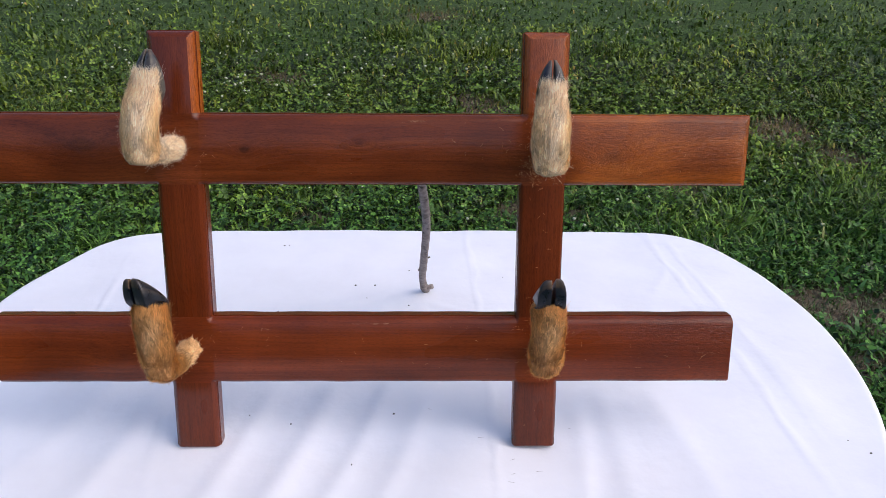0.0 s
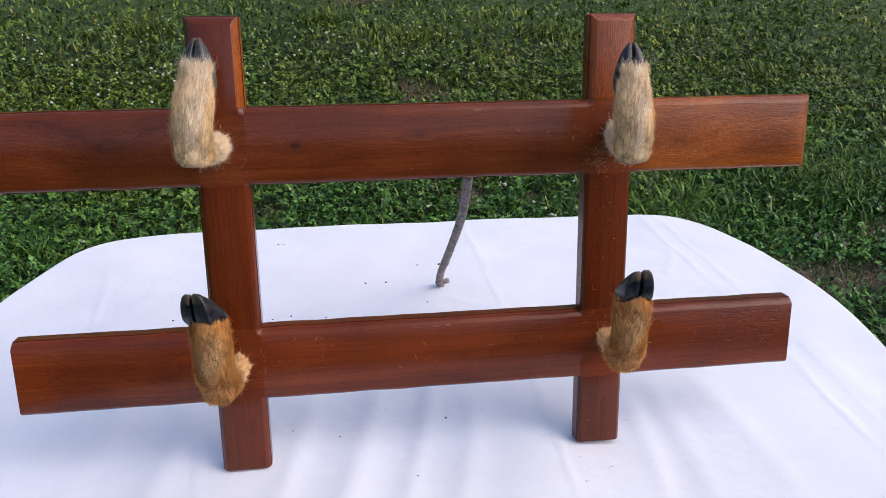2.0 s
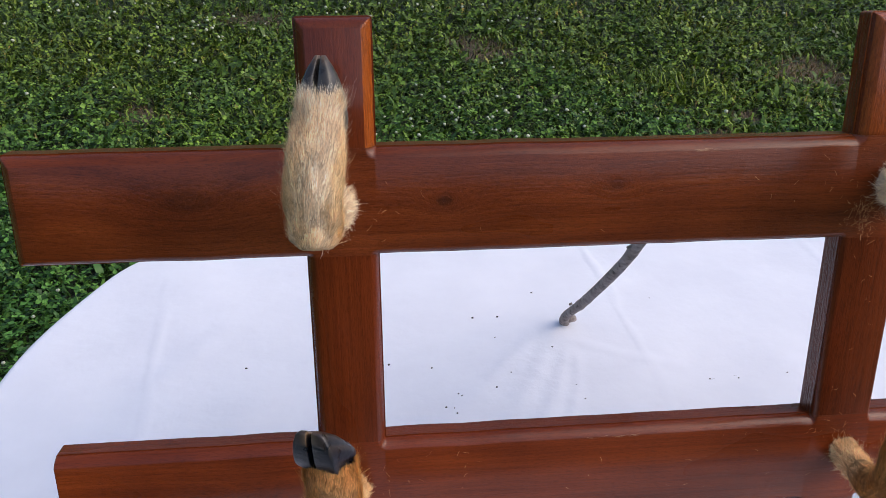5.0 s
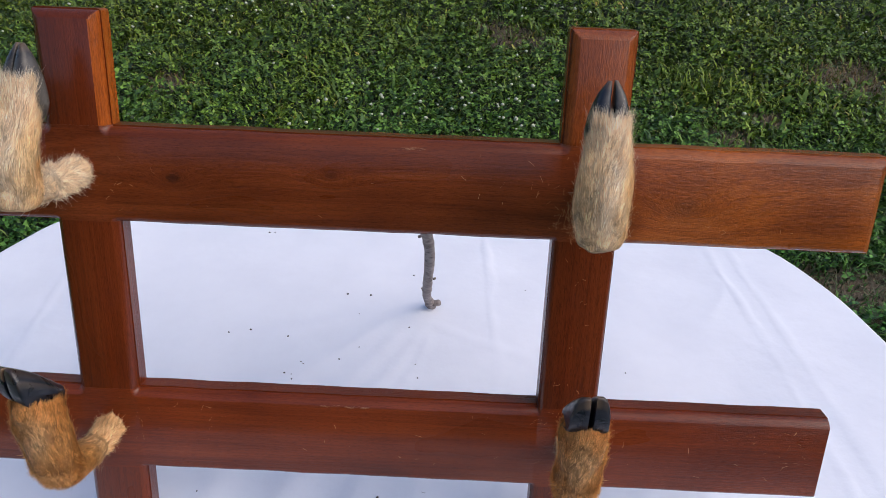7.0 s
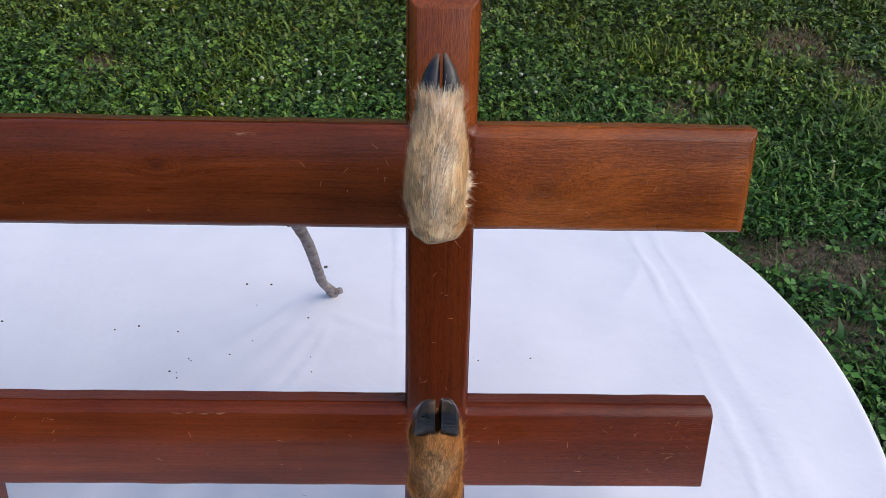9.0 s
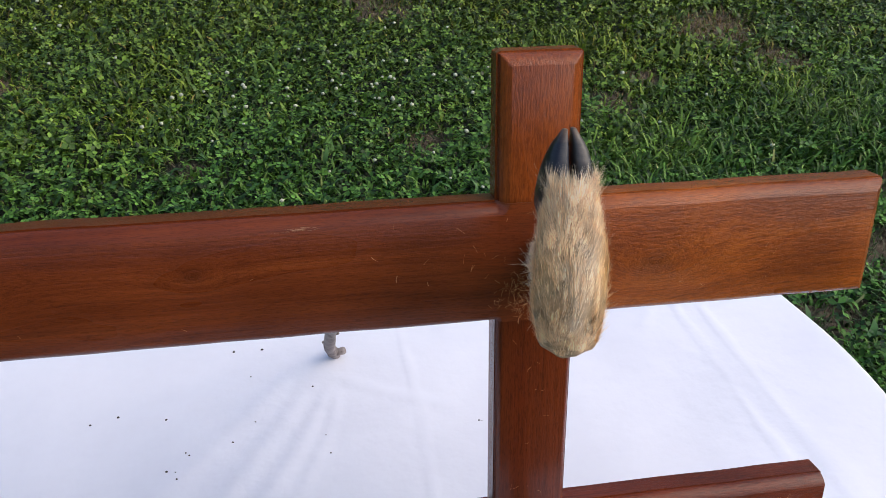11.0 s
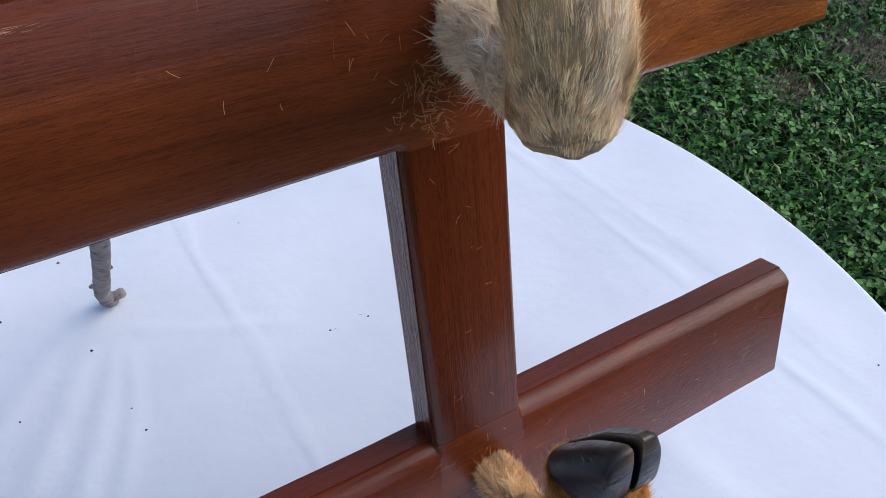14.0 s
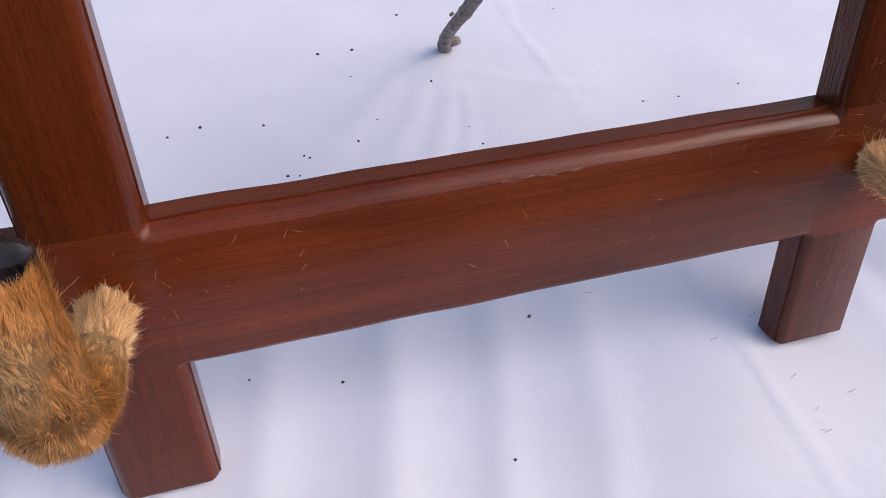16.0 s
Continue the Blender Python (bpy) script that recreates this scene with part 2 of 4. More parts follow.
def leaf_material(name, stops, rough=0.38):
    """Green that varies from blade to blade and from one stretch of lawn to the next."""
    m, nodes, links, bsdf = material(name)
    where, island = nodes.new("ShaderNodeTexCoord"), nodes.new("ShaderNodeNewGeometry")
    broad = node(nodes, "ShaderNodeTexNoise", Scale=1.1, Detail=4.0, Roughness=0.6)
    links.new(where.outputs["Object"], broad.inputs["Vector"])
    tone = ramp(nodes, stops)
    links.new(island.outputs["Random Per Island"], tone.inputs[0])
    drift = ramp(nodes, [(0.32, (0.70, 0.80, 0.72)), (0.5, (1, 1, 1)), (0.70, (1.35, 1.16, 0.8))])
    links.new(broad.outputs[0], drift.inputs[0])
    c = mix(nodes, links, tone.outputs[0], drift.outputs[0], 1.0, "MULTIPLY")
    # moist and lush near the table, drier further up the slope
    split, reach = nodes.new("ShaderNodeSeparateXYZ"), node(nodes, "ShaderNodeMapRange", **{"From Min": 1.7, "From Max": 3.4})
    links.new(where.outputs["Object"], split.inputs[0])
    links.new(split.outputs[1], reach.inputs["Value"])
    moist = ramp(nodes, [(0.0, (0.82, 1.02, 1.15)), (1.0, (1.22, 0.99, 0.85))])
    links.new(reach.outputs[0], moist.inputs[0])
    c = mix(nodes, links, c, moist.outputs[0], 1.0, "MULTIPLY")
    links.new(c, bsdf.inputs["Base Color"])
    bsdf.inputs["Roughness"].default_value = rough
    bsdf.inputs["Specular IOR Level"].default_value = 0.22
    thin = nodes.new("ShaderNodeBsdfTranslucent")
    links.new(c, thin.inputs[0])
    both = nodes.new("ShaderNodeMixShader")
    both.inputs[0].default_value = 0.08
    links.new(bsdf.outputs[0], both.inputs[1])
    links.new(thin.outputs[0], both.inputs[2])
    links.new(both.outputs[0], nodes["Material Output"].inputs[0])
    return m


def soil_material():
    m, nodes, links, bsdf = material("soil")
    where = nodes.new("ShaderNodeTexCoord")
    clods = node(nodes, "ShaderNodeTexNoise", Scale=28.0, Detail=7.0, Roughness=0.7)
    gap_shade = node(nodes, "ShaderNodeTexNoise", Scale=1.6, Detail=5.0, Roughness=0.6)
    for n in (clods, gap_shade):
        links.new(where.outputs["Object"], n.inputs["Vector"])
    tone = ramp(nodes, [(0.3, (0.022, 0.016, 0.010)), (0.50, (0.104, 0.075, 0.046)), (0.8, (0.25, 0.20, 0.145))])
    links.new(clods.outputs[0], tone.inputs[0])
    turf = nodes.new("ShaderNodeVertexColor")
    turf.layer_name = "coat"
    cover_of = nodes.new("ShaderNodeSeparateColor")
    links.new(turf.outputs[0], cover_of.inputs[0])
    # nearly black under the growth: shade between the blades put into the colour
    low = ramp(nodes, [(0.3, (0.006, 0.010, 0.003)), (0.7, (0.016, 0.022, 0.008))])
    links.new(gap_shade.outputs[0], low.inputs[0])
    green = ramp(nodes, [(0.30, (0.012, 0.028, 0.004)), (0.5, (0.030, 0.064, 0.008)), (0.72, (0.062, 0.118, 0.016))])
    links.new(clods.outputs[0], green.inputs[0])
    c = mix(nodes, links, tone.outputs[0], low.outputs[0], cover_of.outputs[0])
    links.new(mix(nodes, links, c, green.outputs[0], cover_of.outputs[1]), bsdf.inputs["Base Color"])
    bsdf.inputs["Roughness"].default_value = 0.95
    bump(nodes, links, clods.outputs[0], 0.8, 0.02, bsdf)
    return m


def plain_material(name, colour, rough, spread=0.25, scale=60.0):
    m, nodes, links, bsdf = material(name)
    where = nodes.new("ShaderNodeTexCoord")
    speckle = node(nodes, "ShaderNodeTexNoise", Scale=scale, Detail=4.0)
    links.new(where.outputs["Object"], speckle.inputs["Vector"])
    tone = ramp(nodes, [(0.3, tuple(v * (1 - spread) for v in colour)), (0.7, tuple(v * (1 + spread) for v in colour))])
    links.new(speckle.outputs[0], tone.inputs[0])
    links.new(tone.outputs[0], bsdf.inputs["Base Color"])
    bsdf.inputs["Roughness"].default_value = rough
    return m


WOOD_RAIL = wood_material("stained_wood_rail", 0, [((-0.381, 0, 0.4432), 0.012, 0.02, 0.5), ((0.122, 0, 0.435), 0.024, 0.035, 0.30), ((-0.600, 0, 0.450), 0.03, 0.03, 0.35), ((-0.225, 0, 0.452), 0.010, 0.015, 0.25)], (0, 0.055, 0.085, (2.25, 2.8, 1.8, 1)), 0.45)
WOOD_RAIL_LOW = wood_material("stained_wood_low_rail", 0, [((-0.57, 0, 0.150), 0.016, 0.02, 0.2)], (0, 0.080, 0.20, (1.10, 1.08, 1.12, 1)), 0.4, 1.07)
WOOD_POST = wood_material("stained_wood_post", 2, depth=0.86, calm=0.6)
WOOD_POST_R = wood_material("stained_wood_post_worn", 2, (), (2, 0.488, 0.496, (2.4, 3.1, 2.7, 1)), 0.5, 0.78, calm=0.5)
# right side of the left post's top: light from the right put into colour
WOOD_LIT_SIDE = wood_material("side_lit_wood", 2, (), (2, -1.0, -0.9, (2.6, 3.0, 1.7, 1)))
WOOD_ROUGH = wood_material("rough_sawn_stained_wood", 2, (), None, 0.6, 0.9, 0.55)
CLOTH = cloth_material()
FUR_PALE = fur_material("pale_fur", (0.90, 0.72, 0.50), (1.0, 0.95, 0.82))
FUR_TAWNY = fur_material("tawny_fur", (0.58, 0.315, 0.120), (1.0, 0.67, 0.32))
HORN = horn_material("dark_horn", (0.003, 0.005, 0.011), (0.009, 0.012, 0.022))
HORN_GREY = horn_material("grey_horn", (0.022, 0.020, 0.020), (0.10, 0.088, 0.078))
BARK = bark_material()
GRASS = leaf_material("grass", [(0.0, (0.008, 0.019, 0.004)), (0.35, (0.040, 0.084, 0.013)), (0.72, (0.112, 0.206, 0.029)), (0.96, (0.200, 0.315, 0.055)), (1.0, (0.34, 0.29, 0.10))])
CLOVER = leaf_material("clover", [(0.0, (0.008, 0.020, 0.004)), (0.45, (0.048, 0.110, 0.017)), (1.0, (0.165, 0.310, 0.052))])
WEED = leaf_material("weed", [(0.0, (0.035, 0.085, 0.018)), (1.0, (0.10, 0.19, 0.05))])
STRAW = leaf_material("straw", [(0.0, (0.07, 0.052, 0.028)), (0.5, (0.15, 0.118, 0.062)), (0.75, (0.07, 0.12, 0.025)), (1.0, (0.09, 0.15, 0.03))])
SOIL = soil_material()
PETAL = plain_material("clover_petal", (0.42, 0.44, 0.33), 0.8, 0.2, 300.0)
CRUMB = plain_material("dark_crumb", (0.050, 0.040, 0.032), 0.9)
# pale colour of the painted glints and of the bare-wood scratches
BARE_WOOD_GLINT = plain_material("bare_wood_glint", (0.38, 0.20, 0.09), 0.5, 0.25)
TABLE_PAINT = plain_material("table_plastic", (0.45, 0.45, 0.43), 0.5, 0.08)
HAIR = fur_material("loose_hair", (0.50, 0.20, 0.07), (0.90, 0.58, 0.28))


# ---- mesh helpers ----
def mesh_of(name, verts, faces, mat, smooth=False, colours=None):
    me = bpy.data.meshes.new(name)
    me.from_pydata([tuple(v) for v in verts], [], faces)
    me.materials.append(mat)
    if smooth:
        me.polygons.foreach_set("use_smooth", [True] * len(me.polygons))
    if colours is not None:
        layer = me.color_attributes.new("coat", "FLOAT_COLOR", "POINT")
        layer.data.foreach_set("color", np.concatenate([colours, np.ones((len(colours), 1))], 1).astype(np.float32).ravel())
    me.update()
    return me


def fast_mesh(name, verts, loops, sizes, mat, smooth=False, colours=None):
    """A mesh from arrays: corners (n, 3), vertex numbers face after face, and the corners of each face."""
    me = bpy.data.meshes.new(name)
    sizes = np.asarray(sizes, np.int32)
    me.vertices.add(len(verts))
    me.vertices.foreach_set("co", np.asarray(verts, np.float32).ravel())
    me.loops.add(len(loops))
    me.loops.foreach_set("vertex_index", np.asarray(loops, np.int32))
    me.polygons.add(len(sizes))
    me.polygons.foreach_set("loop_start", np.concatenate([[0], np.cumsum(sizes)[:-1]]).astype(np.int32))
    me.polygons.foreach_set("loop_total", sizes)
    if smooth:
        me.polygons.foreach_set("use_smooth", np.ones(len(sizes), bool))
    me.materials.append(mat)
    if colours is not None:
        layer = me.color_attributes.new("coat", "FLOAT_COLOR", "POINT")
        layer.data.foreach_set("color", np.concatenate([colours, np.ones((len(colours), 1))], 1).astype(np.float32).ravel())
    me.update(calc_edges=True)
    return me


def part(name, me, parent, label=""):
    ob = new(name, me)
    ob.parent = parent
    return tagged(ob, label)


def skin(rings, close=True, caps=True):
    """Faces between rings of equally many points."""
    n, faces = len(rings[0]), []
    for r in range(len(rings) - 1):
        for i in range(n if close else n - 1):
            j = (i + 1) % n
            faces.append((r * n + i, r * n + j, (r + 1) * n + j, (r + 1) * n + i))
    if caps:
        faces.append(tuple(range(n))[::-1])
        faces.append(tuple((len(rings) - 1) * n + i for i in range(n)))
    return [p for ring in rings for p in ring], faces


def spline(points, steps):
    """A smooth line through the rows of points, any number of columns."""
    p = np.asarray(points, float)
    p = np.concatenate([[2 * p[0] - p[1]], p, [2 * p[-1] - p[-2]]])
    out = []
    for i in range(1, len(p) - 2):
        for k in range(steps):
            u = k / steps
            out.append(0.5 * (2 * p[i] + (p[i + 1] - p[i - 1]) * u + (2 * p[i - 1] - 5 * p[i] + 4 * p[i + 1] - p[i + 2]) * u * u
                              + (3 * p[i] - p[i - 1] - 3 * p[i + 1] + p[i + 2]) * u ** 3))
    out.append(p[-2])
    return np.array(out)


def hill(x, y):
    """Height of the lawn, which rises away from the table."""
    y = np.asarray(y, float)
    # unseen banks past y 9 and -6, added to darken the varnish's reflections
    rise = 0.12 * (np.clip(y, -4, 9) - 0.34) + 0.50 * np.clip(y - 9, 0, 30) + 0.35 * np.clip(-y - 6, 0, 25)
    x = np.asarray(x, float)
    return rise + 0.018 * np.sin(1.7 * x + 0.6) * np.cos(1.3 * y) + 0.008 * np.sin(5.1 * x + 2.0 * y)


# ---- ground ----
# bare spots in the lawn: x, y, radius
BARE = [(0.21, 3.40, 0.20), (-1.10, 3.92, 0.22), (0.23, 2.26, 0.13), (1.80, 3.05, 0.30), (-1.42, 2.76, 0.16), (1.62, 1.50, 0.18),
        (2.60, 1.22, 0.30), (2.10, 1.16, 0.18), (1.88, 1.78, 0.17), (-0.09, 5.38, 0.26), (-0.64, 2.13, 0.11), (1.05, 2.48, 0.18),
        (1.95, 2.75, 0.22), (0.10, 3.55, 0.14), (2.84, 1.52, 0.28), (3.20, 1.82, 0.34), (2.45, 1.05, 0.16), (0.50, 2.20, 0.10), (1.26, 2.67, 0.12), (1.18, 1.54, 0.22), (1.42, 1.47, 0.27), (1.29, 1.18, 0.18), (1.86, 3.16, 0.22)]


def cover(x, y):
    """How much of the lawn grows at a place, 0 to 1."""
    k = np.ones_like(x)
    for cx, cy, r in BARE:
        wob = 1 + 0.35 * np.sin(7 * (x - cx) / r * 0.5 + 3 * cy) * np.cos(5 * (y - cy) / r * 0.5)
        d = np.hypot(x - cx, (y - cy) * 1.3) / (r * wob)
        k *= np.clip((d - 0.42) / 0.58, 0.12, 1)
    return k


def build_ground():
    far = np.array([-900, -400, -180, -90, -45, -24, -14, -9])
    near = np.arange(-6.5, 8.01, 0.10)
    xs = np.concatenate([far, near, -far[::-1] + 1.0])
    ys = np.concatenate([far, near, -far[::-1] + 1.0])
    gx, gy = np.meshgrid(xs, ys)
    gz = hill(gx, gy) + 0.006 * np.sin(13 * gx + 3 * np.sin(9 * gy)) * np.cos(11 * gy + gx)
    n = len(xs)
    verts = np.stack([gx, gy, gz], -1).reshape(-1, 3)
    i = (np.arange(len(ys) - 1)[:, None] * n + np.arange(n - 1)).ravel()
    loops = np.stack([i, i + 1, i + n + 1, i + n], 1).ravel()
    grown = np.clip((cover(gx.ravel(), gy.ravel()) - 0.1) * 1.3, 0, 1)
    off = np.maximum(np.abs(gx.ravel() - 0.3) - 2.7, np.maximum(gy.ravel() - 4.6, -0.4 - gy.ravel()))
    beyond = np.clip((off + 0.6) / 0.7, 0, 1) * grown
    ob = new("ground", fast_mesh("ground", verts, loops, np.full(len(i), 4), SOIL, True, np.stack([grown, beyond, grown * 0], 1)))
    tagged(ob, "sloping green lawn ground with bare brown soil spots", "ground", kind="structure")


build_ground()

def clumps(x, y, seed):
    """A smooth field of patches about 0.4 m across, 0 to 1."""
    rs = np.random.RandomState(seed)
    v = np.zeros_like(x)
    for _ in range(14):
        a, f, p = rs.uniform(0, 6.283), rs.uniform(3, 13), rs.uniform(0, 6.283)
        v += np.sin(f * (x * np.cos(a) + y * np.sin(a)) + p)
    return 1 / (1 + np.exp(-v / 1.6))


def fade(x, y, reach):
    """Falls from 1 to 0 over the last metre of a stretch of lawn that reaches so far round the dense part."""
    d = np.maximum(np.maximum(-2.6 - x, x - 3.0), np.maximum((-0.4 - y) / 0.8, (y - 4.3) / 1.25))
    return np.clip((reach - d) / (0.9 if reach else 0.5), 0, 1)


def scatter(rs, n, x0, x1, y0, y1, weight):
    x, y = rs.uniform(x0, x1, n), rs.uniform(y0, y1, n)
    keep = rs.uniform(0, 1, n) < weight(x, y)
    inside = (np.abs(x + 0.175) < 0.6) & (np.abs(y - 0.34) < 0.35)
    keep &= ~inside
    return x[keep], y[keep]


def blades(rs, x, y, length, width, lean_out):
    """Grass blades that rise, curl sideways and bend over, in three lengths each."""
    n = len(x)
    turn, tip = rs.uniform(0, 6.283, n), rs.uniform(0.45, 1.0, n) * lean_out
    ln, wd = length * rs.uniform(0.45, 1.25, n), width * rs.uniform(0.6, 1.3, n)
    curl = rs.normal(0, 0.45, n)
    p = np.stack([x, y, hill(x, y) - 0.004], 1)
    verts = []
    for k, (bend, wide) in enumerate(((0.20, 0.75), (0.75, 1.0), (1.35, 0.72), (0, 0))):
        a = turn + curl * k
        if wide:
            w = np.stack([-np.sin(a), np.cos(a), np.zeros(n)], 1) * (wd * wide / 2)[:, None]
            verts += [p - w, p + w]
            phi = np.minimum(tip * bend, 2.0)
            p = p + np.stack([np.cos(a) * np.sin(phi), np.sin(a) * np.sin(phi), np.cos(phi)], 1) * (ln / 2.6)[:, None]
            p[:, 2] = np.maximum(p[:, 2], hill(p[:, 0], p[:, 1]) + 0.004)
        else:
            verts.append(p)
    verts = np.stack(verts, 1).reshape(-1, 3)
    k = np.arange(n)[:, None] * 7
    loops = np.concatenate([k, k + 1, k + 3, k + 2, k + 2, k + 3, k + 5, k + 4, k + 4, k + 5, k + 6], 1).ravel()
    return verts, loops, np.tile([4, 4, 3], n)


def clovers(rs, x, y, size, tall):
    """Clover leaves: three folded leaflets on a stalk height."""
    n = len(x)
    turn = rs.uniform(0, 6.283, n)
    s = size * rs.uniform(0.6, 1.25, n)
    h = tall * rs.uniform(0.25, 1.1, n)
    tilt, dirn = rs.uniform(0, 1.0, n), rs.uniform(0, 6.283, n)
    normal = np.stack([np.sin(tilt) * np.cos(dirn), np.sin(tilt) * np.sin(dirn), np.cos(tilt)], 1)
    e1 = np.cross(normal, np.stack([np.cos(turn), np.sin(turn), np.zeros(n)], 1))
    e1 /= np.linalg.norm(e1, axis=1)[:, None]
    e2 = np.cross(normal, e1)
    c = np.stack([x, y, hill(x, y) + h], 1)
    verts, loops = [], []
    for j in range(3):
        a = j * 2.094 + rs.uniform(-0.2, 0.2, n)
        d = e1 * np.cos(a)[:, None] + e2 * np.sin(a)[:, None]
        q = -e1 * np.sin(a)[:, None] + e2 * np.cos(a)[:, None]
        sl = s[:, None]
        verts.append(np.stack([c, c + d * sl * 0.55 + q * sl * 0.42 + normal * sl * 0.12, c + d * sl * 0.98 + normal * sl * 0.02,
                               c + d * sl * 0.55 - q * sl * 0.42 + normal * sl * 0.12], 1))
    verts = np.stack(verts, 1).reshape(-1, 3)
    k = np.arange(n * 3)[:, None] * 4
    loops = np.concatenate([k, k + 1, k + 2, k, k + 2, k + 3], 1).ravel()
    return verts, loops, np.full(n * 6, 3)


def joined(pieces):
    verts, loops, sizes, at = [], [], [], 0
    for v, l, s in pieces:
        verts.append(v), loops.append(l + at), sizes.append(s)
        at += len(v)
    return np.concatenate(verts), np.concatenate(loops), np.concatenate(sizes)


def build_lawn():
    rs = np.random.RandomState(5)
    far_w = lambda x, y: cover(x, y) * np.clip(1.1 - 0.08 * y, 0.3, 1)
    grassy = lambda x, y: far_w(x, y) * (0.45 + 0.55 * clumps(x, y, 3))
    leafy = lambda x, y: far_w(x, y) * (1.0 - 0.75 * clumps(x, y, 3))
    pieces = []
    # dense round the table, thinning out smoothly with larger blades further off
    for reach, n, ln, wd in ((0.0, 150000, 0.047, 0.0100), (1.3, 60000, 0.056, 0.0115), (3.2, 60000, 0.066, 0.0140)):
        x, y = scatter(rs, n, -2.6 - reach, 3.0 + reach, -0.4 - reach * 0.8, 4.3 + reach * 1.25, lambda x, y: grassy(x, y) * fade(x, y, reach))
        pieces.append(blades(rs, x, y, ln, wd, 1.75))
    x, y = scatter(rs, 6000, 0.5, 2.9, 0.6, 3.0, lambda x, y: cover(x, y) ** 3)
    pieces.append(blades(rs, x, y, 0.078, 0.0088, 1.7))
    # taller tufts
    tufts = [(1.15, 4.4), (-1.6, 4.6), (1.75, 2.35), (2.2, 2.3), (0.9, 1.75), (1.75, 2.15), (2.4, 1.75), (-1.5, 1.9), (0.2, 4.4), (2.3, 3.6), (-0.4, 4.8), (-2.2, 3.3), (1.0, 3.0)]
    for tx, ty in tufts:
        n = 320
        x, y = tx + rs.normal(0, 0.10, n), ty + rs.normal(0, 0.08, n)
        pieces.append(blades(rs, x, y, 0.095, 0.0062, 1.45))
    for tx, ty, sx, sy, n in ((2.05, 2.15, 0.30, 0.16, 4200), (2.45, 1.85, 0.14, 0.10, 1000), (1.0, 2.0, 0.25, 0.15, 1500)):
        x, y = tx + rs.normal(0, sx, n), ty + rs.normal(0, sy, n)
        pieces.append(blades(rs, x, y, 0.100, 0.0085, 1.5))
    x, y = scatter(rs, 2500, -4, 4, 0.7, 7, grassy)
    pieces.append(blades(rs, x, y, 0.080, 0.0055, 1.5))
    ob = new("grass", fast_mesh("grass", *joined(pieces), GRASS))
    tagged(ob, "dense short green lawn grass on sloping ground", "grass", kind="stuff")

    pieces = []
    for reach, n, size in ((0.0, 62000, 0.0180), (1.3, 26000, 0.0205), (3.2, 26000, 0.026)):
        x, y = scatter(rs, n, -2.6 - reach, 3.0 + reach, -0.4 - reach * 0.8, 4.3 + reach * 1.25, lambda x, y: leafy(x, y) * fade(x, y, reach))
        pieces.append(clovers(rs, x, y, size, 0.058))
    ob = new("clover", fast_mesh("clover", *joined(pieces), CLOVER))
    tagged(ob, "low green clover leaves growing among the grass", "clover", kind="stuff")

    # dead blades lying on the bare spots
    xs, ys = [], []
    for cx, cy, r in BARE:
        n = int(1100 * r * r * 10)
        xs.append(cx + rs.normal(0, r * 0.8, n)), ys.append(cy + rs.normal(0, r * 0.65, n))
    v, l, s = blades(rs, np.concatenate(xs), np.concatenate(ys), 0.045, 0.004, 1.65)
    ob = new("dry_grass", fast_mesh("dry_grass", v, l, s, STRAW))
    tagged(ob, "short dead straw-coloured grass on bare soil", "dry grass", kind="stuff")

    # broad weed leaves
    n = 3600
    x, y = scatter(rs, n, -3, 3.4, 0.7, 5.0, lambda x, y: np.clip(cover(x, y) + 0.2, 0, 1))
    v, l, s = blades(rs, x, y, 0.075, 0.020, 1.4)
    ob = new("broadleaf_weeds", fast_mesh("broadleaf_weeds", v, l, s, WEED))
    tagged(ob, "broad pale green weed leaves in the lawn", "weeds", kind="stuff")

    # clover flowers
    bm = bmesh.new()
    bmesh.ops.create_icosphere(bm, subdivisions=1, radius=1.0)
    bv = np.array([v.co[:] for v in bm.verts])
    bf = np.array([[v.index for v in f.verts] for f in bm.faces])
    bm.free()
    x, y = scatter(rs, 1300, -3.4, 2.6, 1.2, 6.5, lambda x, y: cover(x, y) * clumps(x * 0.5, y * 0.5, 11) ** 2 * np.clip(1.15 - 0.35 * x, 0.05, 1))
    cx = rs.normal(-0.05, 0.28, 45), rs.normal(2.55, 0.16, 45)
    x, y = np.concatenate([x, cx[0]]), np.concatenate([y, cx[1]])
    n = len(x)
    r = rs.uniform(0.005, 0.0105, n)
    jit = bv[None] * r[:, None, None] * rs.uniform(0.78, 1.15, (n, len(bv), 1)) * np.array([1, 1, 0.85])
    c = np.stack([x, y, hill(x, y) + rs.uniform(0.05, 0.10, n)], 1)
    verts = (jit + c[:, None]).reshape(-1, 3)
    loops = (bf[None] + (np.arange(n) * len(bv))[:, None, None]).ravel()
    ob = new("clover_flowers", fast_mesh("clover_flowers", verts, loops, np.full(n * len(bf), 3), PETAL))
    tagged(ob, "small round white clover flowers above the lawn", "flowers", kind="stuff")


build_lawn()

# ---- table and cloth ----
TX, TY, TA, TB, TE = -0.182, 0.335, 0.822, 0.84, 0.489


def table_edge(a):
    """Distance from the table's middle to its edge: bowed ends, nearly straight long sides."""
    c, s = np.abs(np.cos(a)), np.abs(np.sin(a))
    oval = 1 / np.sqrt((c / TA) ** 2 + (s / TB) ** 2)
    straight = np.where(np.sin(a) > 0, TE, TE + 0.33) / np.maximum(s + 0.012 * c, 1e-6)
    return (oval ** -18 + straight ** -18) ** (-1 / 18)


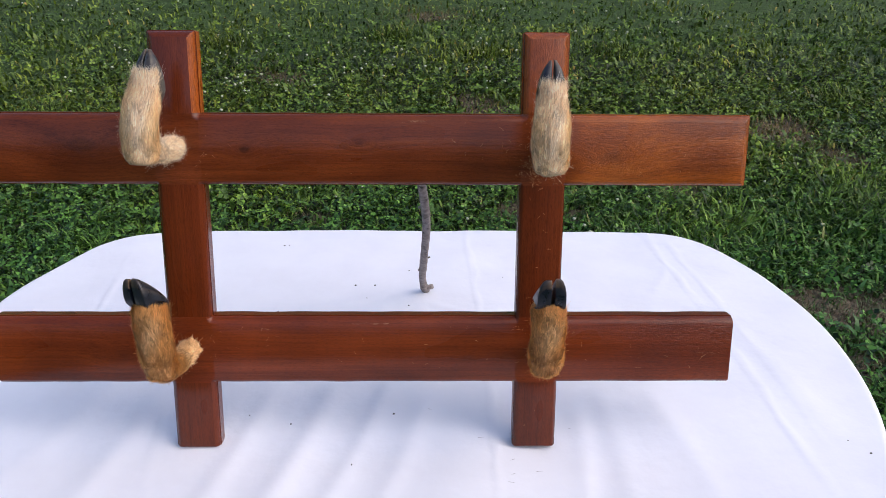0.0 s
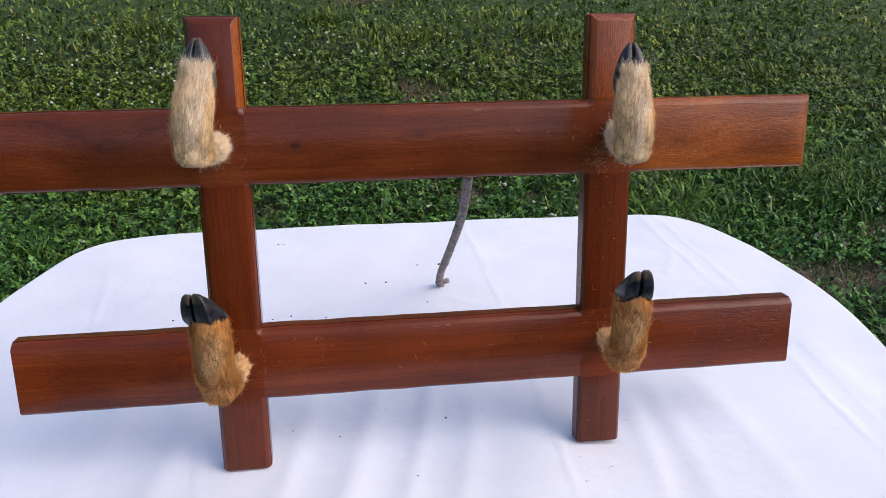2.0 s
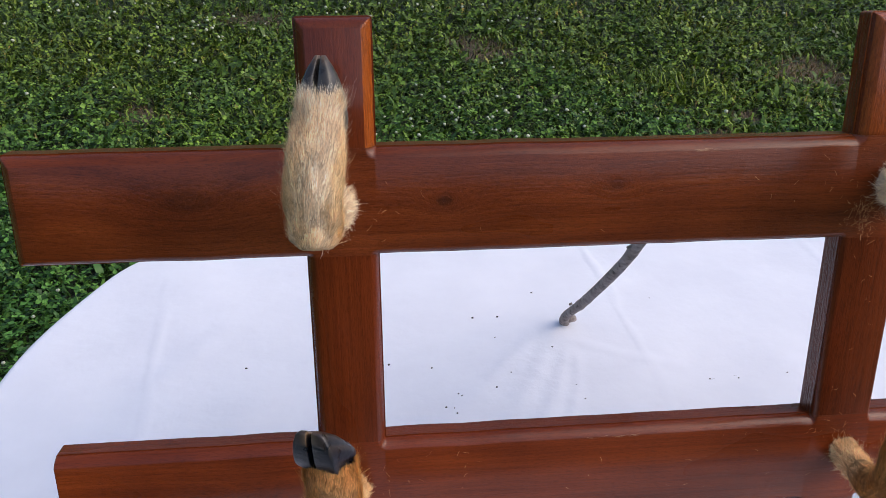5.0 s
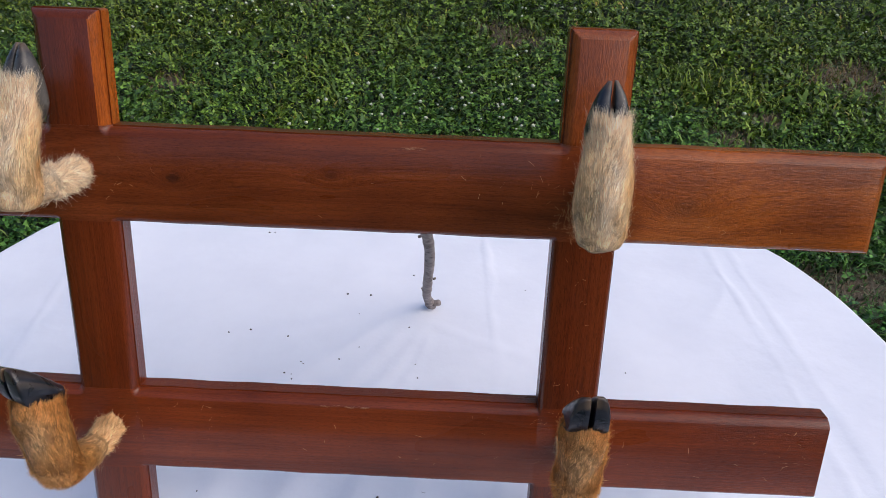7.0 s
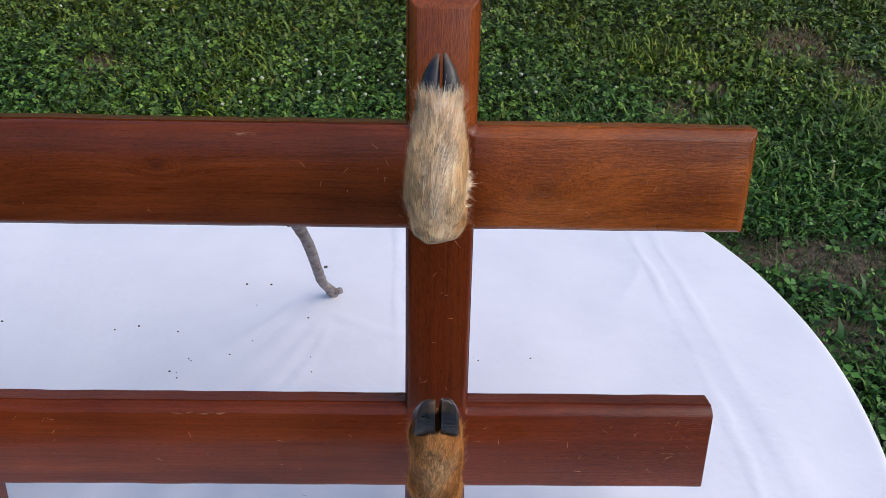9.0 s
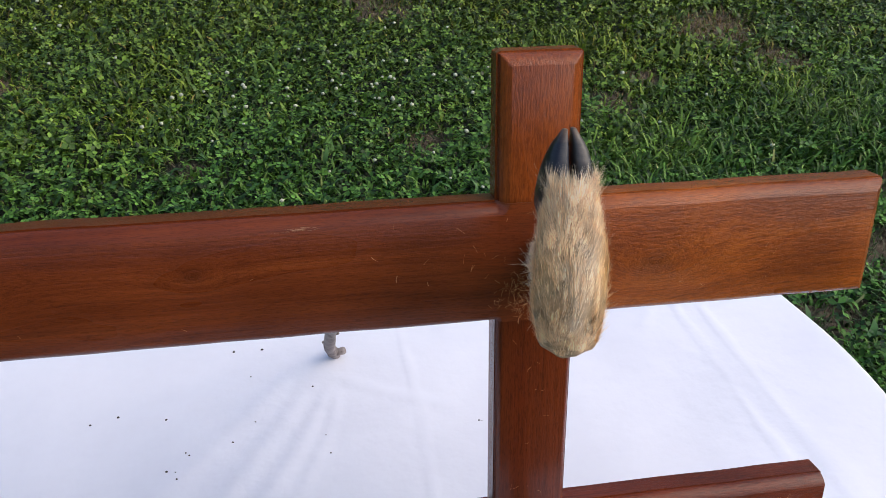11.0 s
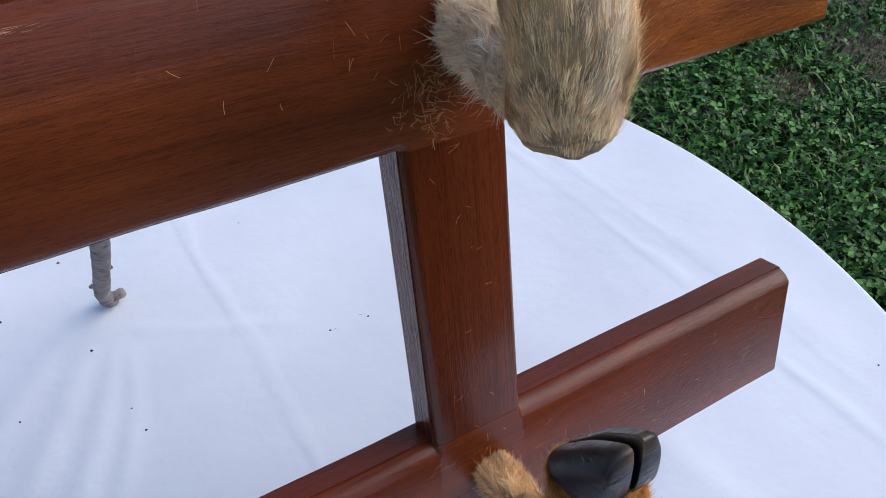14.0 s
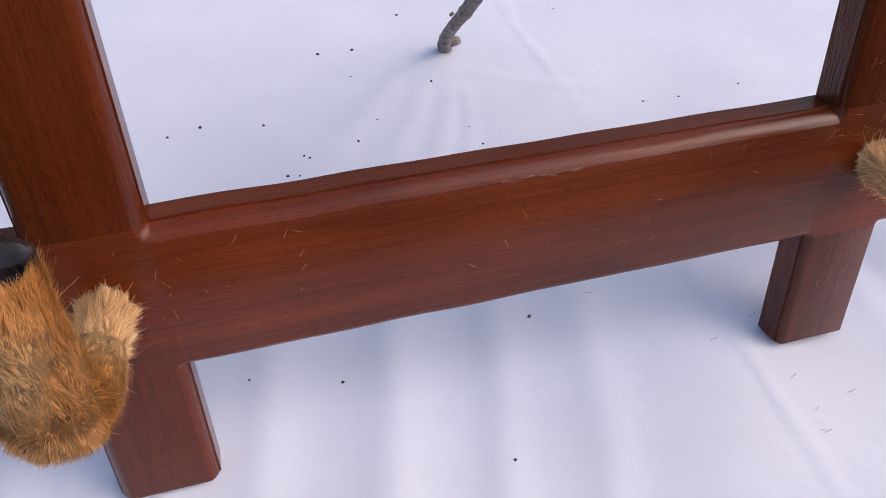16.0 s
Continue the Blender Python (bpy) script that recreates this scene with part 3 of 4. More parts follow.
def ridge(x, y, x0, y0, x1, y1, width, height, bend=0.0):
    """A soft fold between two places."""
    dx, dy = x1 - x0, y1 - y0
    n = np.hypot(dx, dy)
    u = ((x - x0) * dx + (y - y0) * dy) / (n * n)
    v = ((x - x0) * -dy + (y - y0) * dx) / n + bend * np.sin(np.clip(u, 0, 1) * np.pi)
    ends = np.clip((u + 0.12) / 0.24, 0, 1) * np.clip((1.12 - u) / 0.24, 0, 1)
    return height * np.exp(-(v / width) ** 2) * ends * ends * (3 - 2 * ends)


def crease(x, y, x0, y0, x1, y1, height):
    """A pressed fold: a sharp step up, then a shallow band that rises to an uneven, softer far edge."""
    uneven = 0.6 + 0.4 * np.sin(19 * y + 40 * x0) * np.sin(7.3 * y + 11 * x1)
    wander = 0.0012 * np.sin(31 * y + 30 * x0) + 0.0006 * np.sin(83 * y + 9 * x1)
    wide = 0.014 + 0.003 * np.sin(23 * y + 7 * x1) + 0.002 * np.sin(57 * y)
    u = (y0 - y) / (y0 - y1)
    v = x - (x0 + (x1 - x0) * u) + wander
    ends = np.clip((u + 0.05) / 0.10, 0, 1) * np.clip((1.05 - u) / 0.10, 0, 1)
    band = 1 / (1 + np.exp(np.clip(-v / 0.0008, -50, 50))) - 1 / (1 + np.exp(np.clip(-(v - wide) / 0.0024, -50, 50)))
    rise = 0.45 + 0.55 * np.clip(v / wide, 0, 1)
    return band * rise * height * 0.72 * ends * uneven


def rumple(x, y):
    """Faint irregular unevenness of the cloth."""
    rs = np.random.RandomState(41)
    h = 0.0
    for _ in range(22):
        a, f, p = rs.normal(0.3, 0.8), rs.uniform(9, 60), rs.uniform(0, 6.283)
        h = h + np.sin(f * (x * np.cos(a) + y * np.sin(a)) + p + 2 * np.sin(5 * y + p)) * 0.0095 / f
    return h


def drape(x, y):
    """Height of the cloth over the table top."""
    h = crease(x, y, -0.050, 0.83, -0.033, 0.30, 0.0030) + crease(x, y, -0.033, 0.30, -0.040, -0.16, 0.0026)
    h += crease(x, y, 0.383, 0.82, 0.415, 0.40, 0.0034) + crease(x, y, 0.415, 0.40, 0.430, -0.12, 0.0030)
    h += crease(x, y, 0.425, 0.80, 0.462, 0.33, 0.0026) + crease(x, y, 0.462, 0.33, 0.47, 0.02, 0.002)
    h += crease(x, y, -0.82, 0.70, -0.77, 0.25, 0.0026) + crease(x, y, -0.56, 0.10, -0.53, -0.12, 0.002)
    for x0, y0, x1, y1, w, k in (
            (-0.45, -0.14, -0.385, 0.16, 0.020, 0.0055), (-0.36, -0.14, -0.285, 0.17, 0.022, 0.0065), (-0.28, -0.14, -0.195, 0.18, 0.018, 0.0050),
            (-0.20, -0.13, -0.135, 0.12, 0.018, 0.0040), (-0.305, 0.22, -0.175, 0.44, 0.015, 0.0026), (-0.245, 0.22, -0.150, 0.43, 0.013, 0.0028),
            (-0.185, 0.26, -0.135, 0.42, 0.010, 0.0020), (-0.37, 0.26, -0.20, 0.47, 0.016, 0.0022), (-0.42, 0.40, -0.20, 0.50, 0.016, 0.0022),
            (0.15, -0.14, 0.155, 0.15, 0.020, 0.0035), (0.08, -0.14, 0.11, 0.10, 0.016, 0.0030), (0.27, -0.13, 0.24, 0.14, 0.022, 0.0035),
            (-0.62, -0.12, -0.57, 0.14, 0.022, 0.0040), (-0.72, -0.05, -0.66, 0.22, 0.024, 0.0040), (-0.30, 0.58, -0.12, 0.60, 0.020, 0.0022),
            (-0.35, 0.66, -0.15, 0.68, 0.018, 0.0020), (0.34, 0.50, 0.40, 0.62, 0.010, 0.0020), (-0.13, 0.45, 0.02, 0.38, 0.012, 0.0022),
            (-0.80, 0.35, -0.68, 0.55, 0.022, 0.0025), (0.50, 0.05, 0.46, 0.35, 0.020, 0.0020)):
        h = h + ridge(x, y, x0, y0, x1, y1, w, k * 0.6, 0.006)
    return h + rumple(x, y)


def build_table():
    table = tagged(new("garden_table"), "long oval garden table hidden under a white cloth", "table")
    table.location = (TX, TY, 0)
    a = np.linspace(0, 2 * np.pi, 96, endpoint=False)
    rings = []
    for z, k in ((TABLE - 0.046, 0.985), (TABLE - 0.040, 0.99), (TABLE - 0.016, 0.99), (TABLE - 0.010, 0.98)):
        r = table_edge(a) * k - 0.012
        rings.append([(math.cos(t) * q, math.sin(t) * q, z) for t, q in zip(a, r)])
    part("tabletop", mesh_of("tabletop", *skin(rings), TABLE_PAINT, True), table)
    for sx in (-0.52, 0.52):
        for sy in (-0.30, 0.30):
            floor_z = float(hill(TX + sx, TY + sy)) - 0.02
            rings = [[(sx + math.cos(t) * q, sy + math.sin(t) * q, z) for t in np.linspace(0, 6.283, 16, endpoint=False)]
                     for z, q in ((floor_z, 0.018), (floor_z + 0.03, 0.024), (TABLE - 0.05, 0.028), (TABLE - 0.043, 0.03))]
            part("leg", mesh_of("leg", *skin(rings), TABLE_PAINT, True), table)


def build_cloth():
    m = 760
    a = np.linspace(0, 2 * np.pi, m, endpoint=False)
    edge = table_edge(a)
    ks = np.concatenate([np.linspace(0.004, 0.93, 230), np.linspace(0.935, 0.985, 12)])
    rows = []
    for k in ks:
        x, y = TX + np.cos(a) * edge * k, TY + np.sin(a) * edge * k
        rows.append(np.stack([x, y, TABLE - 0.003 + drape(x, y)], 1))
    # rounded edge, then the drop with folds
    flute = np.sin(a * 23 + 1.5 * np.sin(a * 5)) * 0.6 + np.sin(a * 41 + 1.0) * 0.4
    for q in np.linspace(0.1, 1, 7):
        r = edge * 0.985 + 0.014 * np.sin(q * np.pi / 2)
        x, y = TX + np.cos(a) * r, TY + np.sin(a) * r
        rows.append(np.stack([x, y, TABLE - 0.003 - 0.014 * (1 - np.cos(q * np.pi / 2)) + drape(x, y) * (1 - q)], 1))
    for q in np.linspace(0.08, 1, 12):
        r = edge * 0.985 + 0.014 + flute * 0.022 * q - 0.01 * q
        x, y = TX + np.cos(a) * r, TY + np.sin(a) * r
        rows.append(np.stack([x, y, np.full(m, TABLE - 0.017) - 0.24 * q], 1))
    verts = np.concatenate(rows)
    n = len(rows)
    i = np.arange(n - 1)[:, None] * m + np.arange(m)
    j = np.arange(n - 1)[:, None] * m + (np.arange(m) + 1) % m
    quads = np.stack([i, i + m, j + m, j], -1).reshape(-1, 4)
    verts = np.concatenate([verts, [[TX, TY, TABLE - 0.003 + float(drape(np.array(TX), np.array(TY)))]]])
    cap = np.stack([np.arange(m), (np.arange(m) + 1) % m, np.full(m, len(verts) - 1)], 1)
    loops = np.concatenate([quads.ravel(), cap.ravel()])
    sizes = np.concatenate([np.full(len(quads), 4), np.full(m, 3)])
    ob = new("tablecloth", fast_mesh("tablecloth", verts, loops, sizes, CLOTH, True))
    tagged(ob, "white creased cotton tablecloth draped over the oval table", "tablecloth")


build_table()
build_cloth()

# ---- the rack ----
rack = tagged(new("coat_rack"), "red-brown varnished wooden rack with four furry hooks, leaning on a stick", "coat rack")
rack.matrix_basis = Matrix.Translation((0, 0, TABLE)) @ Matrix.Rotation(-LEAN, 4, "X")


STEP = 0.0013                    # small quirk behind the rounded edge
STAGES = [0.0, STEP, STEP + 0.0001] + [STEP + (CH - STEP) * q for q in (0.05, 0.14, 0.28, 0.45, 0.63, 0.82, 0.97, 1.0)]
POST_EDGES = ((0.8, 0.85, 1.0), (0.55, 0.5, 1.0))   # width of the moulding on each length of each post
RAIL_EDGES = (0.55, 1.0)                            # below and above each rail
NOSE = [0.0, 0.0003, 0.0008, 0.0016]


def rounded(d):
    """Depth of a moulded edge below the front face, d metres in from the edge: a quirk, then a round-over that meets the face in a crease."""
    if d >= CH:
        return 0.0
    if d <= STEP:
        return CH_DEEP
    e = (d - STEP) / (CH - STEP)
    return CH_DEEP * (0.66 * (1 - math.sqrt(1 - (1 - e) ** 2)) + 0.34 * (1 - e))


def eased(d):
    """Depth of an edge that is only sanded."""
    r = NOSE[-1]
    return 0.0 if d >= r else r - math.sqrt(r * r - (r - d) ** 2)


def corner(d, r):
    """How far an outline shrinks at d metres from its rounded end."""
    return 0.0 if d >= r else r - math.sqrt(r * r - (r - d) ** 2)


def build_rail(level, s0, s1, mat, end_edge, seed):
    """A board along x; its moulded edges turn round the posts in small quarter circles."""
    rs = np.random.RandomState(seed)
    x0, x1 = RAIL_ENDS
    ends = STAGES if end_edge is rounded else NOSE
    ends = sorted(set(ends) | {0.0004, 0.0008, 0.0014, 0.0030})
    xs = [x0 + d for d in ends] + [x1 - d for d in ends]
    for (a, b), edges in zip(POSTS, POST_EDGES):
        for k in (edges[level], edges[level + 1]):
            xs += [a - 0.0005] + [a + d * k for d in STAGES] + [b - d * k for d in STAGES] + [b + 0.0005]
    xs = sorted(set(round(x, 6) for x in xs))
    fixed = np.array(xs)
    xs += [x for x in np.arange(x0 + 0.03, x1 - 0.02, 0.016) if np.min(np.abs(fixed - x)) > 0.006]
    bumps = [(rs.uniform(20, 90), rs.uniform(0, 6.283), rs.uniform(0, 6.283)) for _ in range(4)]
    rings = []
    for x in sorted(xs):
        d_end = min(x - x0, x1 - x)
        inside = [(min(x - a, b - x), edges) for (a, b), edges in zip(POSTS, POST_EDGES) if a <= x <= b]
        shrink, nip = corner(d_end, 0.003), corner(d_end, 0.0014)
        wave = 0.00016 * sum(math.sin(f * x + p) for f, p, _ in bumps) if not inside and d_end > 0.02 else 0.0
        low = 0.00016 * sum(math.sin(f * x + q) for f, _, q in bumps) if not inside and d_end > 0.02 else 0.0
        t, u = s1 - shrink + wave, s0 + nip + low

        def depth(d, upper):
            k = RAIL_EDGES[upper]
            if inside:
                q = inside[0][1][level + upper]
                across, along = inside[0][0] / q, d / k
                blend = (across * q + along * k) / (across + along) if across + along > 0 else k
                return blend * rounded(math.hypot(across, along))
            return max(k * rounded(d / k), end_edge(d_end))
        rings.append([(x, THICK, u), (x, THICK, t)] + [(x, depth(d, 1), t - d) for d in STAGES]
                     + [(x, depth(d * RAIL_EDGES[0], 0), u + d * RAIL_EDGES[0]) for d in reversed(STAGES)])
    me = mesh_of("rail", *skin(rings), mat, True)
    me.set_sharp_from_angle(angle=radians(24))
    return me


def post_ring(s, a, b, front, k):
    return ([(a, THICK - 0.0004, s)] + [(a + d * k, max(rounded(d) * k, front) + 0.0003, s) for d in STAGES]
            + [(b - d * k, max(rounded(d) * k, front) + 0.0003, s) for d in reversed(STAGES)] + [(b, THICK - 0.0004, s)])


def build_post(a, b, mat, edge, edges):
    """An upright in three lengths between the rails."""
    verts, faces = [], []
    spans = [(0.0015, RAILS[0][0]), (RAILS[0][1], RAILS[1][0]), (RAILS[1][1], POST_TOP)]
    for k, (s0, s1) in enumerate(spans):
        if k == 2:
            rings = [post_ring(s0, a, b, 0.0, edges[k])] + [post_ring(s1 - d, a + corner(d, 0.003), b - corner(d, 0.003), rounded(d), edges[k]) for d in reversed(STAGES)]
        elif k == 0:
            rings = [post_ring(s0 + d, a + corner(d, 0.0012), b - corner(d, 0.0012), eased(d), edges[k]) for d in NOSE] + [post_ring(s1, a, b, 0.0, edges[k])]
        else:
            rings = [post_ring(s0, a, b, 0.0, edges[k]), post_ring(s1, a, b, 0.0, edges[k])]
        v, f = skin(rings)
        faces += [tuple(i + len(verts) for i in q) for q in f]
        verts += v
    me = mesh_of("post", verts, faces, mat, True)
    me.materials.append(WOOD_ROUGH)
    for p in me.polygons:
        if p.normal.x < -0.9:
            p.material_index = 1
    # right-facing faces above the upper rail take the colour with side light painted in
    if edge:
        me.materials.append(WOOD_LIT_SIDE)
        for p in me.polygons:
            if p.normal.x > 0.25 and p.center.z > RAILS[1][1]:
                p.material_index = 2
    me.set_sharp_from_angle(angle=radians(24))
    return me


for level, ((s0, s1), mat, end_edge, seed) in enumerate(zip(RAILS, (WOOD_RAIL_LOW, WOOD_RAIL), (eased, rounded), (61, 62))):
    part("rail", build_rail(level, s0, s1, mat, end_edge, seed), rack)
for (a, b), mat, edge, edges in zip(POSTS, (WOOD_POST, WOOD_POST_R), (True, False), POST_EDGES):
    part("post", build_post(a, b, mat, edge, edges), rack)


# ---- pale slivers: glints painted along the chamfers, scratches at the right end ----
def build_glint_scratch(x0, x1, s, count, seed):
    rs = np.random.RandomState(seed)
    verts, faces = [], []
    for _ in range(count):
        x, ln, h = rs.uniform(x0, x1), rs.uniform(0.003, 0.010), rs.uniform(0.00004, 0.00011)
        c, slope, at = s + rs.normal(0, 0.0009), rs.normal(0.03, 0.05), len(verts)
        depth = lambda q: -0.0003 + 0.8 * max(0, q - s)
        for px, k in ((x - ln / 2, 0.2), (x, 1.0), (x + ln / 2, 0.2)):
            pc = c + slope * (px - x)
            verts += [(px, depth(pc - h * k), pc - h * k), (px, depth(pc + h * k), pc + h * k)]
        faces += [(at, at + 2, at + 3, at + 1), (at + 2, at + 4, at + 5, at + 3)]
    part("glint_scratch", mesh_of("glint_scratch", verts, faces, BARE_WOOD_GLINT), rack, "pale painted glints and bare-wood scratches on the varnish")


# specular glints where the rounded edge meets the face, drawn as pale slivers
build_glint_scratch(-0.240, -0.188, RAILS[0][1] - CH, 34, 51)
build_glint_scratch(-0.166, -0.134, RAILS[1][1] - CH, 22, 52)
build_glint_scratch(0.262, 0.300, 0.1500, 12, 55)


# ---- furry hooks ----
def lumps(u, t):
    """Uneven swelling of the coat."""
    return 1 + 0.05 * np.sin(3 * t + 13 * u) * np.sin(9 * u + 1) + 0.045 * np.sin(5 * t - 19 * u + 2) + 0.03 * np.sin(9 * t + 31 * u) * np.sin(27 * u)


def tube(path, sides=28, steps=6):
    """Rings along a path of rows (x, n, s, half width, half depth); the width stays along x."""
    p = spline(path, steps)
    rings, frames = [], []
    for i in range(len(p)):
        d = p[min(i + 1, len(p) - 1), :3] - p[max(i - 1, 0), :3]
        d /= np.linalg.norm(d)
        side = np.array([1.0, 0, 0]) - d * d[0]
        side /= np.linalg.norm(side)
        deep = np.cross(d, side)
        frames.append((p[i, :3], side, deep, p[i, 3], p[i, 4], d))
        u = i / (len(p) - 1)
        rings.append([tuple(p[i, :3] + (side * p[i, 3] * math.cos(t) + deep * p[i, 4] * math.sin(t)) * lumps(u, t)) for t in np.linspace(0, 2 * np.pi, sides, endpoint=False)])
    return rings, frames


def coat_colour(rs, u, t, style):
    """Markings of the coat: a pale front stripe and pale root, warmer sides."""
    n = len(u)
    front = np.clip(np.cos(t - style["front"] - 0.25 * np.sin(9 * u)), 0, 1) ** 9
    c = np.ones((n, 3))
    warm = np.clip(np.abs(np.cos(t)) ** 2, 0, 1)[:, None]
    c *= np.array([1.0, 0.96, 0.86]) - warm * np.array([0.03, 0.10, 0.22])
    front = front * np.exp(-((u - style["tuft"][0]) / style["tuft"][1]) ** 2)
    c = c * (1 - 0.85 * front[:, None] * style["stripe"]) + np.array(style["pale"]) * (0.85 * front[:, None] * style["stripe"])
    root = np.clip((style["root_end"] - u) / 0.10, 0, 1)[:, None]
    c = c * (1 - root * 0.85) + np.array(style["pale"]) * root * 0.85
    tip = np.clip((u - 0.62) / 0.3, 0, 1)[:, None] * style["tip_pale"]
    c = c * (1 - tip) + np.array(style["pale"]) * tip
    low = np.clip(1 - np.abs(u - style["elbow"]) / 0.14, 0, 1)[:, None]
    c *= 1 - low * np.array(style["low"])
    lock = 0.5 + 0.5 * np.sin(9 * t + 5 * np.sin(7 * u + 2 * t) + style["phase"]) * np.sin(17 * u + 3 * t)
    c *= (0.93 + 0.13 * lock)[:, None] ** np.array([0.75, 1.0, 1.3])
    return c * rs.choice([0.62, 0.9, 1.05, 1.15, 1.26], (n, 1)) * rs.uniform(0.9, 1.1, (n, 1))


def fur(name, frames, rs, count, mat, style):
    """Fine flat tapering hairs that grow from the tube's skin."""
    m = len(frames)
    u, t = rs.uniform(0.0, 1.0, count), rs.uniform(0, 2 * np.pi, count)
    f = u * (m - 1)
    i = np.clip(f.astype(int), 0, m - 2)
    w = (f - i)[:, None]
    get = lambda k: np.array([fr[k] for fr in frames])
    P, S, D, A, B, T = (get(k) for k in range(6))
    lerp = lambda q: q[i] * (1 - w) + q[i + 1] * w if q.ndim > 1 else q[i] * (1 - w[:, 0]) + q[i + 1] * w[:, 0]
    p, s, d, a, b, tan = lerp(P), lerp(S), lerp(D), lerp(A), lerp(B), lerp(T)
    ct, st = np.cos(t)[:, None], np.sin(t)[:, None]
    pos = p + (s * a[:, None] * ct + d * b[:, None] * st) * lumps(u, t)[:, None]
    nrm = s * ct / a[:, None] + d * st / b[:, None]
    nrm /= np.linalg.norm(nrm, axis=1)[:, None]
    tan = tan / np.linalg.norm(tan, axis=1)[:, None]
    # hairs gather into small locks
    many = 1500
    cu, ct2 = rs.uniform(0, 1, many), rs.uniform(0, 2 * np.pi, many)
    lock = np.empty(count, int)
    for k in range(0, count, 7000):
        du = (u[k:k + 7000, None] - cu[None]) * 0.045
        dt = np.abs(t[k:k + 7000, None] - ct2[None])
        lock[k:k + 7000] = np.argmin(du ** 2 + (np.minimum(dt, 2 * np.pi - dt) * 0.023) ** 2, 1)
    full = np.maximum(np.bincount(lock, minlength=many), 1)
    middle = np.stack([np.bincount(lock, pos[:, k], many) / full for k in range(3)], 1)[lock]
    root = u < style["root_end"] * 0.8
    own = rs.uniform(0, 1, many)[lock]
    lift = rs.uniform(0.01, 0.09, count) + 0.6 * rs.uniform(0, 1, count) ** 8 + own ** 5 * np.where(root, 0.5, 0.14)
    swirl = np.sin(3 * t + 8 * u + style["phase"]) * np.sin(9 * u + t)
    sway = rs.normal(0, 0.09, count) + rs.normal(0, 1, many)[lock] * np.where(root, 0.55, 0.10) + np.where(root, 0.5, 0.22) * swirl
    across = np.cross(nrm, tan)
    # towards the tip along the leg, towards the board at the root, fringed outward at the bend
    flow = np.where(u < style["root_end"] * 0.6, -0.6, 1.0)
    drop = np.clip(1 - np.abs(u - style["elbow"]) / 0.12, 0, 1) * np.clip(0.65 - nrm[:, 2] * 1.3, 0, 1)
    flow = flow * (1 - 1.1 * drop)
    way = tan * flow[:, None] + nrm * (lift + 0.35 * drop + np.where(u < 0.07, rs.uniform(0.0, 0.35, count), 0))[:, None] + across * sway[:, None]
    way[:, 2] -= 0.45 * drop
    way /= np.linalg.norm(way, axis=1)[:, None]
    ln = style["length"] * rs.uniform(0.5, 1.45, count) * np.where(u > 0.90, style["tip"] * rs.uniform(0.45, 1.35, count), 1) * np.where(root, 1.15, 1) * (1 - 0.5 * drop)
    stray = rs.uniform(0, 1, count) < 0.012
    ln = np.where(stray, ln * 1.6, ln)
    way = np.where(stray[:, None], way + nrm * rs.uniform(0.2, 0.7, count)[:, None], way)
    way /= np.linalg.norm(way, axis=1)[:, None]
    side = np.cross(way, nrm)
    side /= np.linalg.norm(side, axis=1)[:, None] + 1e-9
    wd = rs.uniform(0.00008, 0.00017, count)[:, None]
    base = pos - nrm * 0.0006
    mid = base + way * (ln * 0.55)[:, None] + nrm * (ln * 0.05)[:, None]
    end = base + way * ln[:, None] - nrm * (ln * rs.uniform(-0.10, 0.12, count))[:, None]
    mid = mid + (middle - pos) * 0.10
    end = end + (middle - pos) * 0.30
    verts = np.stack([base - side * wd, base + side * wd, mid + side * wd * 0.85, mid - side * wd * 0.85, end], 1).reshape(-1, 3)
    k = np.arange(count)[:, None] * 5
    loops = np.concatenate([k, k + 1, k + 2, k + 3, k + 3, k + 2, k + 4], 1).ravel()
    tone = rs.choice([0.84, 0.95, 1.0, 1.08, 1.18], many)[lock][:, None] ** np.array([0.8, 1.0, 1.25])
    colours = np.repeat(coat_colour(rs, u, t, style) * tone, 5, 0)
    return fast_mesh(name, verts, loops, np.tile([4, 3], count), mat, False, colours)


def claw_upright(gap, side, n, s0, s1, wide, depth, toe_n):
    """A pointed claw that stands up beside the gap; its heel and outer side reach lower, its inner face is flat."""
    rings, worn = [], []
    for q in np.linspace(0, 1, 16):
        k = max((1 - q ** 2.3) ** 0.62 if q < 1 else 0.16, 0.16)
        half = wide * k / 2
        tuck = 0.62 + 0.38 * math.sin(min(1, q / 0.32) * math.pi / 2)
        half *= tuck
        cx, cn = gap + side * (half + 0.0004 + 0.0006 * q), n + (toe_n - n) * q
        ring = []
        for t in np.linspace(0, 2 * np.pi, 22, endpoint=False):
            ca, sa = math.cos(t), math.sin(t)
            px = abs(ca) ** (0.45 if ca * side < 0 else 0.8) * math.copysign(1, ca) * half
            pn = abs(sa) ** 0.8 * math.copysign(1, sa) * depth * tuck * (0.25 + 0.75 * k) * (k ** 0.5)
            sag = -(0.010 * max(sa, 0) + 0.004 * max(ca * side, 0)) * (1 - q)
            ring.append((cx + px, cn + pn, s0 + (s1 - s0) * q + sag))
            edge = 0.5 * max(0, (q - 0.88) / 0.12)
            worn.append((edge, edge, edge))
        rings.append(ring)
    return mesh_of("claw", *skin(rings), HORN, True, np.array(worn))


